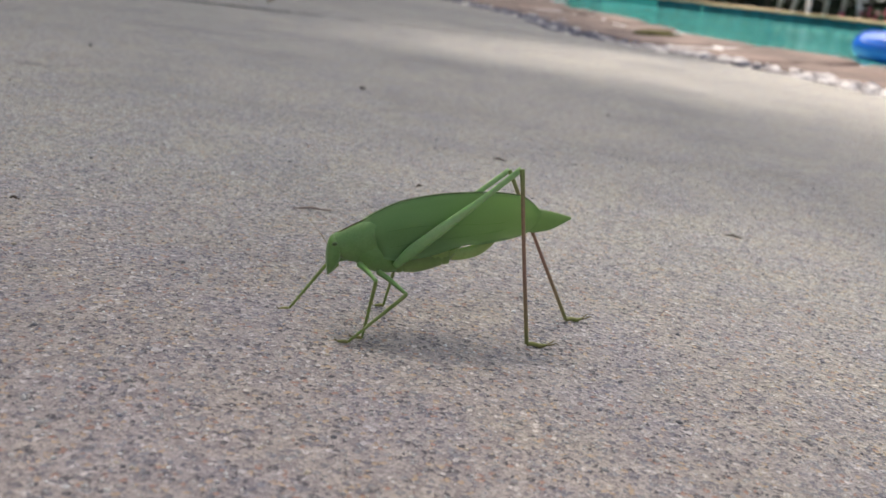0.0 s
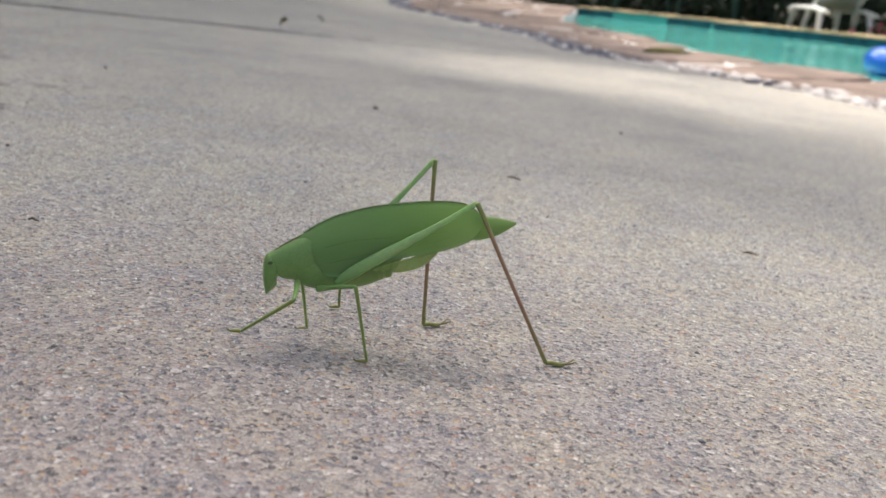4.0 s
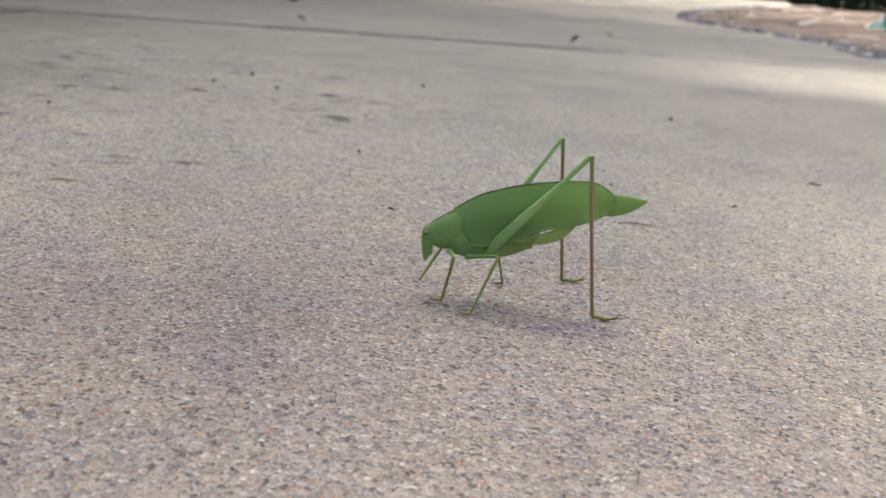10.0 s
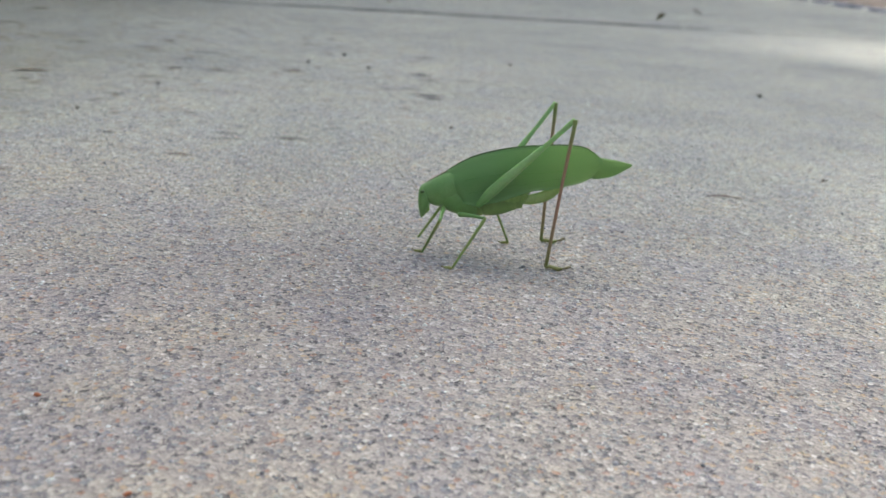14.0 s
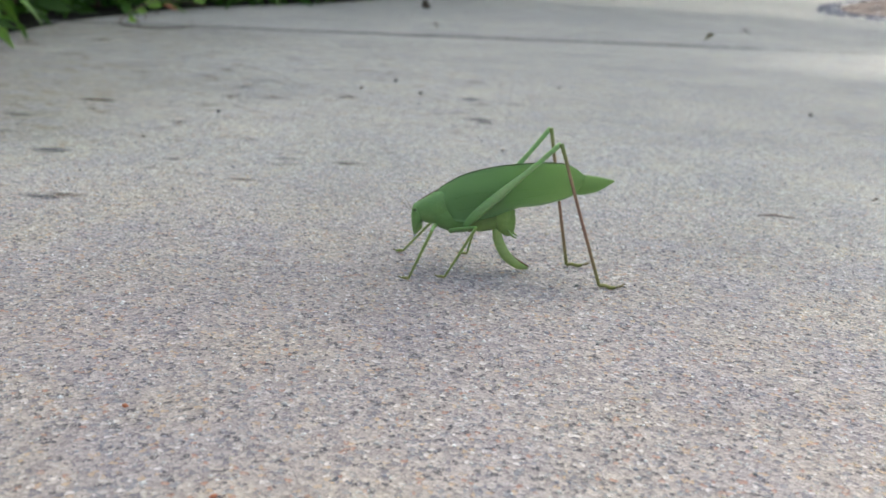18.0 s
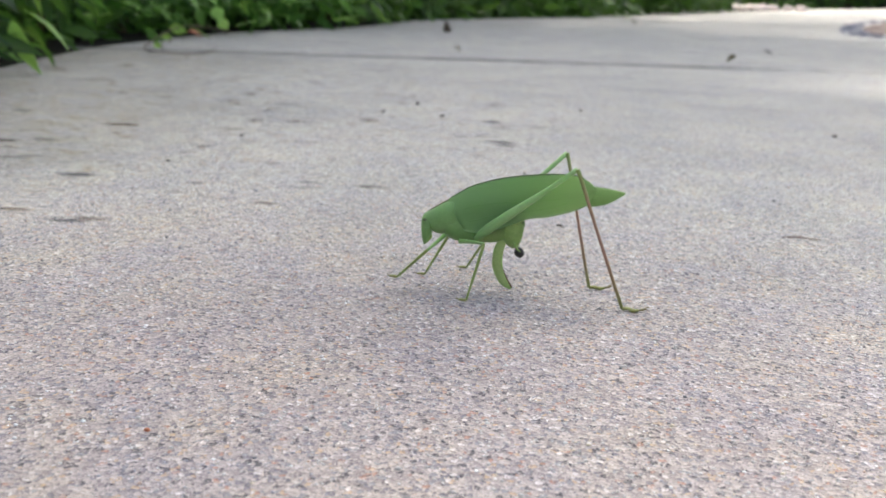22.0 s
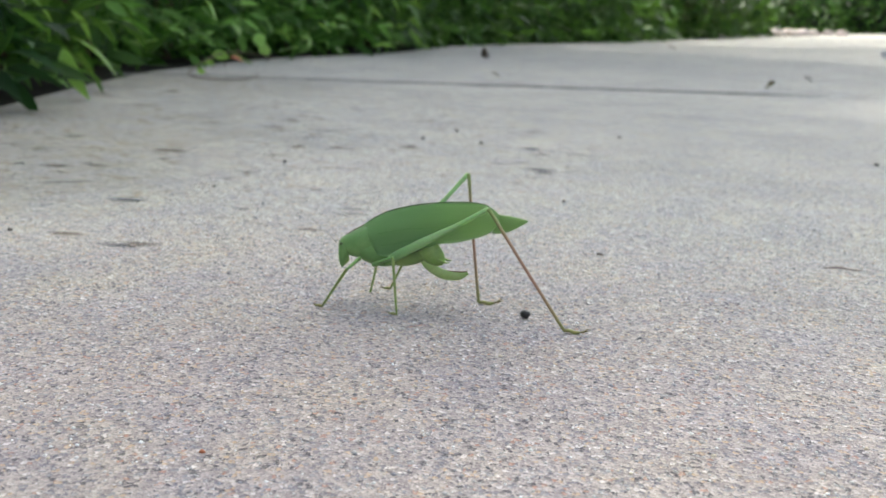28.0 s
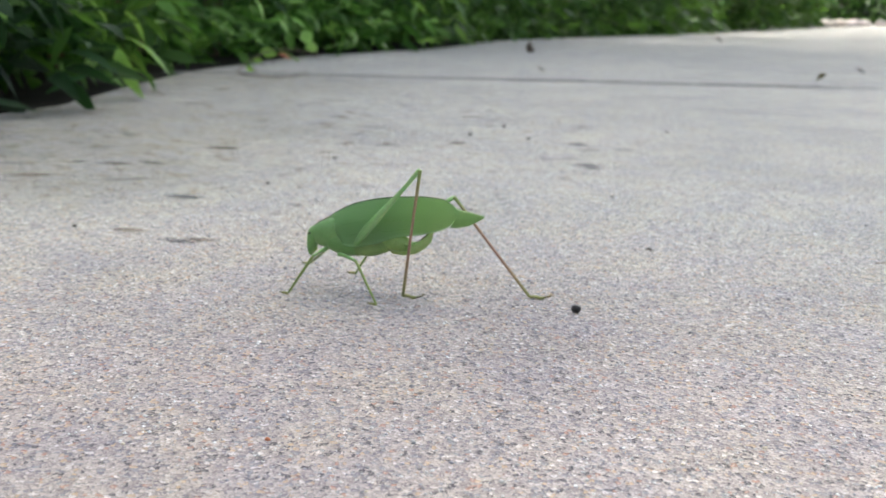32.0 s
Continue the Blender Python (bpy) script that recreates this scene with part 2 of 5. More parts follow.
def shin_material():
    """Green at the knee and the ankle, reddish brown between, along the shin's own z."""
    m = Nodes("reddish brown shin", rough=0.5)
    sep = m.n.new("ShaderNodeSeparateXYZ")
    m.l.new(m.coords, sep.inputs[0])
    span = m.n.new("ShaderNodeMapRange")
    span.inputs["From Min"].default_value, span.inputs["From Max"].default_value = 0.0, 0.041
    m.l.new(sep.outputs["Z"], span.inputs["Value"])
    col = m.ramp(span.outputs[0], [(0.0, (0.22, 0.28, 0.09)), (0.10, (0.23, 0.23, 0.085)), (0.25, (0.31, 0.195, 0.115)), (0.60, (0.31, 0.17, 0.115)), (0.88, (0.25, 0.19, 0.085)), (1.0, (0.24, 0.25, 0.085))])
    m.put("Base Color", m.mix(col, m.ramp(m.noise(900, 3), [(0.3, 0.8), (0.7, 1.15)]), 0.6, "MULTIPLY"))
    return m.mat


def thigh_material():
    """The colour of the body at the hip, paler towards the knee, along the thigh's own z."""
    m = Nodes("green thigh", rough=0.42)
    sep = m.n.new("ShaderNodeSeparateXYZ")
    m.l.new(m.coords, sep.inputs[0])
    span = m.n.new("ShaderNodeMapRange")
    span.inputs["From Max"].default_value = 0.016
    m.l.new(sep.outputs["Z"], span.inputs["Value"])
    col = m.ramp(span.outputs[0], [(0.0, (0.160, 0.290, 0.088)), (0.35, (0.205, 0.345, 0.118)), (1.0, (0.285, 0.43, 0.170))])
    m.put("Base Color", m.mix(col, m.ramp(m.noise(900, 3), [(0.3, 0.85), (0.7, 1.12)]), 0.5, "MULTIPLY"))
    m.put("Subsurface Weight", 0.25), m.put("Subsurface Radius", (0.4, 1.0, 0.2)), m.put("Subsurface Scale", 0.0015)
    return m.mat


def water_material():
    m = Nodes("pool water", rough=0.06, specular=0.5)
    m.put("Base Color", m.ramp(m.noise(1.3, 4, stretch=(1, 0.5, 1)), [(0.3, (0.06, 0.37, 0.36)), (0.7, (0.13, 0.52, 0.48))]))
    m.put("IOR", 1.33)
    m.bump(m.noise(5, 3), 0.35, 0.05)
    m.bump(m.noise(22, 2), 0.2, 0.01)
    return m.mat


CONCRETE, GRAIN = concrete_material(), grain_material()
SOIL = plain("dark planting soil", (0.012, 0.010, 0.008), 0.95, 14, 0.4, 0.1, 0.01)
EARTH = plain("shaded ground cover", (0.05, 0.06, 0.03), 0.95, 3, 0.4, 0.1)
MORTAR = plain("pale rough mortar", (0.62, 0.58, 0.57), 0.95, 40, 0.35, 0.1, 0.004)
WATER = water_material()
TILE = plain("turquoise pool plaster", (0.10, 0.42, 0.40), 0.5, 4, 0.12)
WING = wing_material("leaf-like wing", 0.33, (0.57, 0.67, 0.455))
THIN_WING = wing_material("thin hind wing", 0.30, (0.52, 0.62, 0.41))
GREEN = body_material("pale green skin", (0.142, 0.262, 0.074), (0.186, 0.315, 0.100))
BELLY = body_material("yellowish green skin", (0.17, 0.27, 0.065), (0.25, 0.35, 0.10))
FEMUR = thigh_material()
SHIN = shin_material()
THINLEG = body_material("olive green leg", (0.165, 0.215, 0.055), (0.24, 0.29, 0.085))
FOOT = body_material("olive brown foot", (0.17, 0.17, 0.05), (0.28, 0.27, 0.08))
CLAW = plain("dark brown claw", (0.16, 0.13, 0.05), 0.4, 400)
EYE_GREEN = body_material("dull dark eye", (0.07, 0.10, 0.035), (0.12, 0.16, 0.06))
GUT = belly_material()
SICKLE = body_material("yellow-green blade", (0.26, 0.36, 0.105), (0.36, 0.45, 0.155))
ANTENNA = plain("tan antenna", (0.26, 0.21, 0.13), 0.5, 500)
EDGE = plain("dark olive wing edge", (0.055, 0.095, 0.03), 0.6, 500)
RIM = plain("brown blade tip", (0.13, 0.07, 0.03), 0.45, 500)
BLACK = plain("moist black dropping", (0.012, 0.010, 0.009), 0.35, 500, 0.4, 0.5, 0.0002)
BARK = plain("brown twig", (0.10, 0.07, 0.045), 0.9, 60, 0.3)
PALE_TWIG = plain("pale weathered twig", (0.27, 0.21, 0.18), 0.9, 60, 0.3)
LITTER = plain("dry brown leaf litter", (0.085, 0.06, 0.04), 0.85, 120, 0.4)
CRUMB = plain("greyish brown crumb", (0.115, 0.10, 0.085), 0.9, 120, 0.4)
WHITE_PLASTIC = plain("white resin", (0.75, 0.76, 0.78), 0.4, 8, 0.06)
STONE = plain("pinkish brown flagstone", (0.20, 0.145, 0.125), 0.8, 7, 0.3, 0.2, 0.004, fine=90)
# one border stone in two colours, the pale for sun, the blue-grey for shade
ROCK = plain("stone coloured pale for sun", (0.72, 0.67, 0.66), 0.9, 30, 0.35, 0.2, 0.004, fine=140)
SHADED_ROCK = plain("stone coloured blue-grey for shade", (0.20, 0.20, 0.25), 0.9, 18, 0.45, 0.2, 0.004, fine=140)
BAND = plain("dark blue waterline tile", (0.02, 0.10, 0.14), 0.25, 9, 0.3)
TAN_STONE = plain("tan pool coping", (0.42, 0.30, 0.17), 0.75, 5, 0.3)
BLUE_PLASTIC = plain("glossy blue vinyl", (0.02, 0.12, 0.55), 0.12, 6, 0.15, 0.6)
PETAL = plain("pink petal", (0.60, 0.10, 0.18), 0.6, 30, 0.3)
STRAP = plain("pale grey vinyl strap", (0.62, 0.66, 0.74), 0.4, 12, 0.08)
GREEN_METAL = plain("dark green painted metal", (0.02, 0.06, 0.05), 0.4, 12, 0.2)
DRY_LEAF = plain("olive dry leaf", (0.13, 0.11, 0.04), 0.8, 90, 0.4)
MOSS = plain("olive moss", (0.07, 0.065, 0.02), 0.95, 60, 0.4, 0.1, 0.003)
BACKDROP = plain("dark backdrop", (0.022, 0.026, 0.018), 0.8, 6, 0.4, 0.2, 0.003)
PALE_FILLER = plain("pale joint filler", (0.34, 0.32, 0.30), 0.9, 30, 0.3, 0.1, 0.002)
SEALANT = plain("dirty dark joint filler", (0.15, 0.145, 0.14), 0.9, 30, 0.5, 0.1, 0.002)
PINK_ROCK = plain("pinkish white stone", (0.62, 0.53, 0.50), 0.9, 14, 0.3, 0.2, 0.004, fine=90)
RED_LEAF = plain("russet fallen leaf", (0.40, 0.14, 0.07), 0.7, 60, 0.3)


def stain_material(name, colour, amount):
    """A dirty film that thins out towards its rim."""
    m = Nodes(name, rough=0.9, specular=0.1)
    m.put("Base Color", m.ramp(m.noise(900, 3), [(0.3, tuple(c * 0.7 for c in colour)), (0.7, tuple(c * 1.3 for c in colour))]))
    ball = m.n.new("ShaderNodeTexGradient")
    ball.gradient_type = "SPHERICAL"
    m.l.new(m.coords, ball.inputs["Vector"])
    uneven = m.mix(ball.outputs["Fac"], m.ramp(m.noise(3.0, 5, 0.7), [(0.3, 0.1), (0.7, 1.6)]), 1.0, "MULTIPLY")
    m.put("Alpha", m.mix((0.0, 0.0, 0.0), (amount, amount, amount), m.ramp(uneven, [(0.05, 0.0), (0.6, 1.0)])))
    return m.mat


STAIN = stain_material("damp dark stain", (0.11, 0.11, 0.12), 0.66)
FLECK = stain_material("brown fleck of dirt", (0.13, 0.12, 0.105), 0.32)
FILM = stain_material("thin film of brown dirt", (0.24, 0.215, 0.17), 0.16)
BROWN_STAIN = stain_material("brown dirt stain", (0.19, 0.135, 0.085), 0.52)


# ---- shapes ----
def mesh_object(name, verts, faces, material, smooth=True):
    data = bpy.data.meshes.new(name)
    data.from_pydata([tuple(v) for v in verts], [], [tuple(f) for f in faces])
    data.materials.append(material)
    if smooth:
        data.polygons.foreach_set("use_smooth", [True] * len(data.polygons))
    data.update()
    return new(name, data)


def part(name, shape, material, parent, label="", smooth=True):
    """Links a shape (verts, faces) as one mesh object under a thing or under a part."""
    ob = mesh_object(name, *shape, material, smooth)
    ob.parent = parent
    return tagged(ob, label)


def curve_points(points, n):
    """n points on a smooth line through the given ones."""
    p = np.array(points, float)
    ext = np.vstack([2 * p[0] - p[1], p, 2 * p[-1] - p[-2]])
    out = []
    for s in np.linspace(0, len(p) - 1, n):
        i = min(int(s), len(p) - 2)
        t, a, b, c, d = s - i, *ext[i : i + 4]
        out.append(0.5 * (2 * b + (c - a) * t + (2 * a - 5 * b + 4 * c - d) * t * t + (3 * b - a - 3 * c + d) * t**3))
    return np.array(out)


def loft(rings):
    """A closed skin over rings of equal length."""
    n, verts, faces = len(rings[0]), [tuple(v) for ring in rings for v in ring], []
    for i in range(len(rings) - 1):
        for k in range(n):
            faces.append((i * n + k, i * n + (k + 1) % n, (i + 1) * n + (k + 1) % n, (i + 1) * n + k))
    faces += [tuple(range(n))[::-1], tuple((len(rings) - 1) * n + k for k in range(n))]
    return verts, faces


def ovals(sections, n=28, sides=16, wave=0.0):
    """A body along x through sections of (x, middle height, half width, half height)."""
    rings = []
    for i, (x, z, w, h) in enumerate(curve_points(sections, n)):
        k = 1 + wave * math.sin(i * 2.1)
        rings.append([(x, max(w, 2e-5) * k * math.cos(a), z + max(h, 2e-5) * k * math.sin(a)) for a in np.linspace(0, 2 * math.pi, sides, False)])
    return loft(rings)


def tube(points, radii, sides=8, n=None, flat=1.0):
    """A round limb along points, with its radius at each."""
    p = curve_points(points, n or len(points) * 4)
    r = np.interp(np.linspace(0, 1, len(p)), np.linspace(0, 1, len(radii)), radii)
    rings, side = [], None
    for i in range(len(p)):
        way = p[min(i + 1, len(p) - 1)] - p[max(i - 1, 0)]
        way = way / (np.linalg.norm(way) + 1e-12)
        if side is None:
            side = np.cross(way, (0, 1, 0.03) if abs(way[1]) < 0.9 else (1, 0, 0.03))
        side = side - way * (side @ way)
        side = side / np.linalg.norm(side)
        up = np.cross(way, side)
        rings.append([p[i] + r[i] * (math.cos(a) * side + flat * math.sin(a) * up) for a in np.linspace(0, 2 * math.pi, sides, False)])
    return loft(rings)


def joined(*shapes):
    verts, faces = [], []
    for v, f in shapes:
        faces += [tuple(i + len(verts) for i in face) for face in f]
        verts += [tuple(q) for q in v]
    return verts, faces


def box(x0, x1, y0, y1, z0, z1, bevel=0.0):
    bm = bmesh.new()
    bmesh.ops.create_cube(bm, size=1, matrix=Matrix.Translation(((x0 + x1) / 2, (y0 + y1) / 2, (z0 + z1) / 2)) @ Matrix.Diagonal((x1 - x0, y1 - y0, z1 - z0, 1)))
    if bevel:
        bmesh.ops.bevel(bm, geom=bm.edges[:], offset=bevel, segments=2, affect="EDGES")
    shape = [tuple(v.co) for v in bm.verts], [tuple(v.index for v in f.verts) for f in bm.faces]
    bm.free()
    return shape


def pebble(radius, seed, squash=(1, 1, 0.8), rough=0.25, subdivisions=2):
    """An uneven lump."""
    bm = bmesh.new()
    bmesh.ops.create_icosphere(bm, subdivisions=subdivisions, radius=1)
    verts = []
    for v in bm.verts:
        k = 1 + rough * noise.noise(v.co * 1.7 + Vector((seed * 3.1, seed, 0)))
        verts.append(tuple(radius * k * c * s for c, s in zip(v.co, squash)))
    shape = verts, [tuple(v.index for v in f.verts) for f in bm.faces]
    bm.free()
    return shape


# ---- ground ----
NORMAL = SLAB.to_3x3() @ Vector((0, 0, 1))


def ground_height(x, y):
    """The slab's fall, levelling out towards the pool."""
    fall = -(NORMAL.x * x + NORMAL.y * y) / NORMAL.z
    level = -0.055 + 0.010 * max(0.0, math.hypot(x, y) - 5) * (1 if x < 0 else 0)
    k = 0.004
    return k * math.log(math.exp(min(fall / k, 60)) + math.exp(level / k)) if fall < 0.4 else fall


def outline_slab(name, outline, thick, material):
    """A flat slab with a slightly worn rim, from its outline in its own plan."""
    n = len(outline)
    mid = np.mean(outline, axis=0)
    inner = [np.array(p) + (mid - p) / np.linalg.norm(mid - p) * 0.004 for p in outline]
    verts = [(*p, 0) for p in inner] + [(*p, -0.003) for p in outline] + [(*p, -thick) for p in outline]
    faces = [tuple(range(n))]
    for k in range(n):
        j = (k + 1) % n
        faces += [(k, n + k, n + j, j), (n + k, 2 * n + k, 2 * n + j, n + j)]
    return mesh_object(name, verts, faces, material, smooth=False)


JOINT_LEFT, JOINT_RIGHT = (-1.05, 0.875), (0.45, 1.94)
EDGE_LEFT = [(-1.05, 0.875), (-1.14, 1.06), (-1.32, 1.48), (-1.49, 2.22), (-1.86, 3.19), (-2.1, 4.4), (-2.45, 6.7), (-3.0, 9.5), (-3.6, 13)]
BORDER = [(0.1, 11), (-0.4, 8), (-0.62, 6.4), (-0.45, 4.7), (-0.26, 4.2), (-0.02, 3.4), (0.13, 2.9), (0.18, 2.3), (0.33, 2.05), (0.47, 1.92), (0.58, 1.78), (0.65, 1.55), (0.79, 1.2), (1.06, 0.6), (1.5, 0), (2.3, -1.2), (3.0, -3.0)]
POOL_EDGE = [(0.95, 11), (0.7, 8.3), (0.45, 6), (0.38, 5.1), (0.45, 4.6), (0.55, 4.2), (0.6, 3.9), (0.68, 3.2), (0.83, 2.71), (0.95, 2.45), (1.05, 2.2), (1.2, 1.9), (1.45, 1.5), (1.8, 1.0), (2.3, 0.5), (3.1, -0.6), (3.8, -2.6)]
POOL_FAR = [(6.8, -2.6), (6.0, 3.0), (4.5, 6.2), (2.9, 8.4), (1.9, 9.9)]

pavement_1 = outline_slab("pavement_1", [(-0.58, -3.0), (-0.60, -0.6), (-0.66, 0.2), (-0.76, 0.46), (-0.92, 0.68), JOINT_LEFT, JOINT_RIGHT, (0.58, 1.78), (0.65, 1.55), (0.79, 1.2), (1.06, 0.6), (1.5, 0), (2.3, -1.2), (3.0, -3.0)], 0.09, CONCRETE)
pavement_1.matrix_world = SLAB
tagged(pavement_1, "sand-finished grey concrete slab with dark stains", kind="structure")


def far_slab():
    """The second slab: a ruled sheet between the planting bed and the stone border."""
    gap = np.array([-0.007, 0.010])
    left = curve_points([np.array(EDGE_LEFT[0]) + gap, *EDGE_LEFT[1:]], 60)
    right = curve_points([np.array(JOINT_RIGHT) + gap, *BORDER[8::-1][:9], (0.3, 13)], 60)
    verts, faces, across = [], [], 24
    for a, b in zip(left, right):
        for k in range(across + 1):
            p = a + (b - a) * k / across
            verts.append((*p, ground_height(*p)))
    for i in range(59):
        for k in range(across):
            q = i * (across + 1) + k
            faces.append((q, q + 1, q + across + 2, q + across + 1))
    n = len(verts)
    for k in range(across + 1):
        verts.append((*verts[k][:2], verts[k][2] - 0.09))
    faces += [(k + 1, k, n + k, n + k + 1) for k in range(across)]
    return mesh_object("pavement_2", verts, faces, CONCRETE)


tagged(far_slab(), "sand-finished grey concrete slab beyond a joint", kind="structure")


def filled(name, rings, z, material):
    """A flat sheet with its outline and holes."""
    bm = bmesh.new()
    for ring in rings:
        vs = [bm.verts.new((x, y, z)) for x, y in ring]
        for a, b in zip(vs, vs[1:] + vs[:1]):
            bm.edges.new((a, b))
    bmesh.ops.triangle_fill(bm, edges=bm.edges[:], use_beauty=True, normal=(0, 0, 1))
    shape = [tuple(v.co) for v in bm.verts], [tuple(v.index for v in f.verts) for f in bm.faces]
    bm.free()
    return mesh_object(name, *shape, material, smooth=False)


POOL = POOL_EDGE + POOL_FAR
tagged(filled("ground", [[(-250, -250), (250, -250), (250, 250), (-250, 250)], POOL], -0.2, EARTH), "dark shaded earth round the patio", kind="structure")
tagged(filled("water", [POOL], -0.13, WATER), "turquoise rippled swimming pool water", kind="structure")


def pool_shell():
    n = len(POOL)
    verts = [(x, y, -0.07) for x, y in POOL] + [(x, y, -1.5) for x, y in POOL]
    faces = [(k, (k + 1) % n, n + (k + 1) % n, n + k) for k in range(n)] + [tuple(range(n, 2 * n))]
    return mesh_object("pool_basin", verts, faces, TILE, smooth=False)


tagged(pool_shell(), "turquoise plastered pool basin", kind="structure")


# ---- the katydid ----
U = 0.09  # the insect is drawn in units of this many metres
BODY = [
    (0, 0.0999, 0.0243, -9.9), (1, 0.0949, 0.0252, -10.3), (2, 0.0917, 0.0253, -10.5), (3, 0.0883, 0.0252, -9.8),
    (3.5, 0.0836, 0.0251, -12.9), (5.5, 0.0706, 0.0238, -11.9), (6, 0.0714, 0.0238, -10.9), (7, 0.0630, 0.0228, -11.3),
    (7.5, 0.0558, 0.0233, -12.2), (8, 0.0530, 0.0231, -12.7), (8.5, 0.0433, 0.0239, -13.0), (9, 0.0429, 0.0232, -12.3),
    (10, 0.0355, 0.0234, -13.7), (11, 0.0251, 0.0225, -15.2), (12, 0.0199, 0.0226, -12.8), (13, 0.0141, 0.0222, -12.1),
    (14, 0.0071, 0.0230, -12.6), (14.5, 0.0058, 0.0226, -12.8), (16.5, -0.0046, 0.0214, -13.5), (17, -0.0091, 0.0224, -12.0),
    (18, -0.0120, 0.0227, -13.0), (19, -0.0118, 0.0230, -12.2), (20, -0.0123, 0.0230, -12.4), (21, -0.0134, 0.0236, -13.0),
    (22, -0.0155, 0.0259, -11.9), (23, -0.0212, 0.0261, -12.2), (24, -0.0275, 0.0258, -11.4), (25, -0.0358, 0.0254, -10.7),
    (25.5, -0.0434, 0.0253, -12.6), (27.5, -0.0534, 0.0236, -12.7), (28, -0.0556, 0.0236, -11.6), (29, -0.0657, 0.0233, -11.7),
    (30, -0.0692, 0.0229, -10.2), (30.5, -0.0767, 0.0232, -9.8), (31, -0.0752, 0.0229, -9.1), (31.5, -0.0831, 0.0225, -10.6),
    (32, -0.0849, 0.0221, -9.7),
]
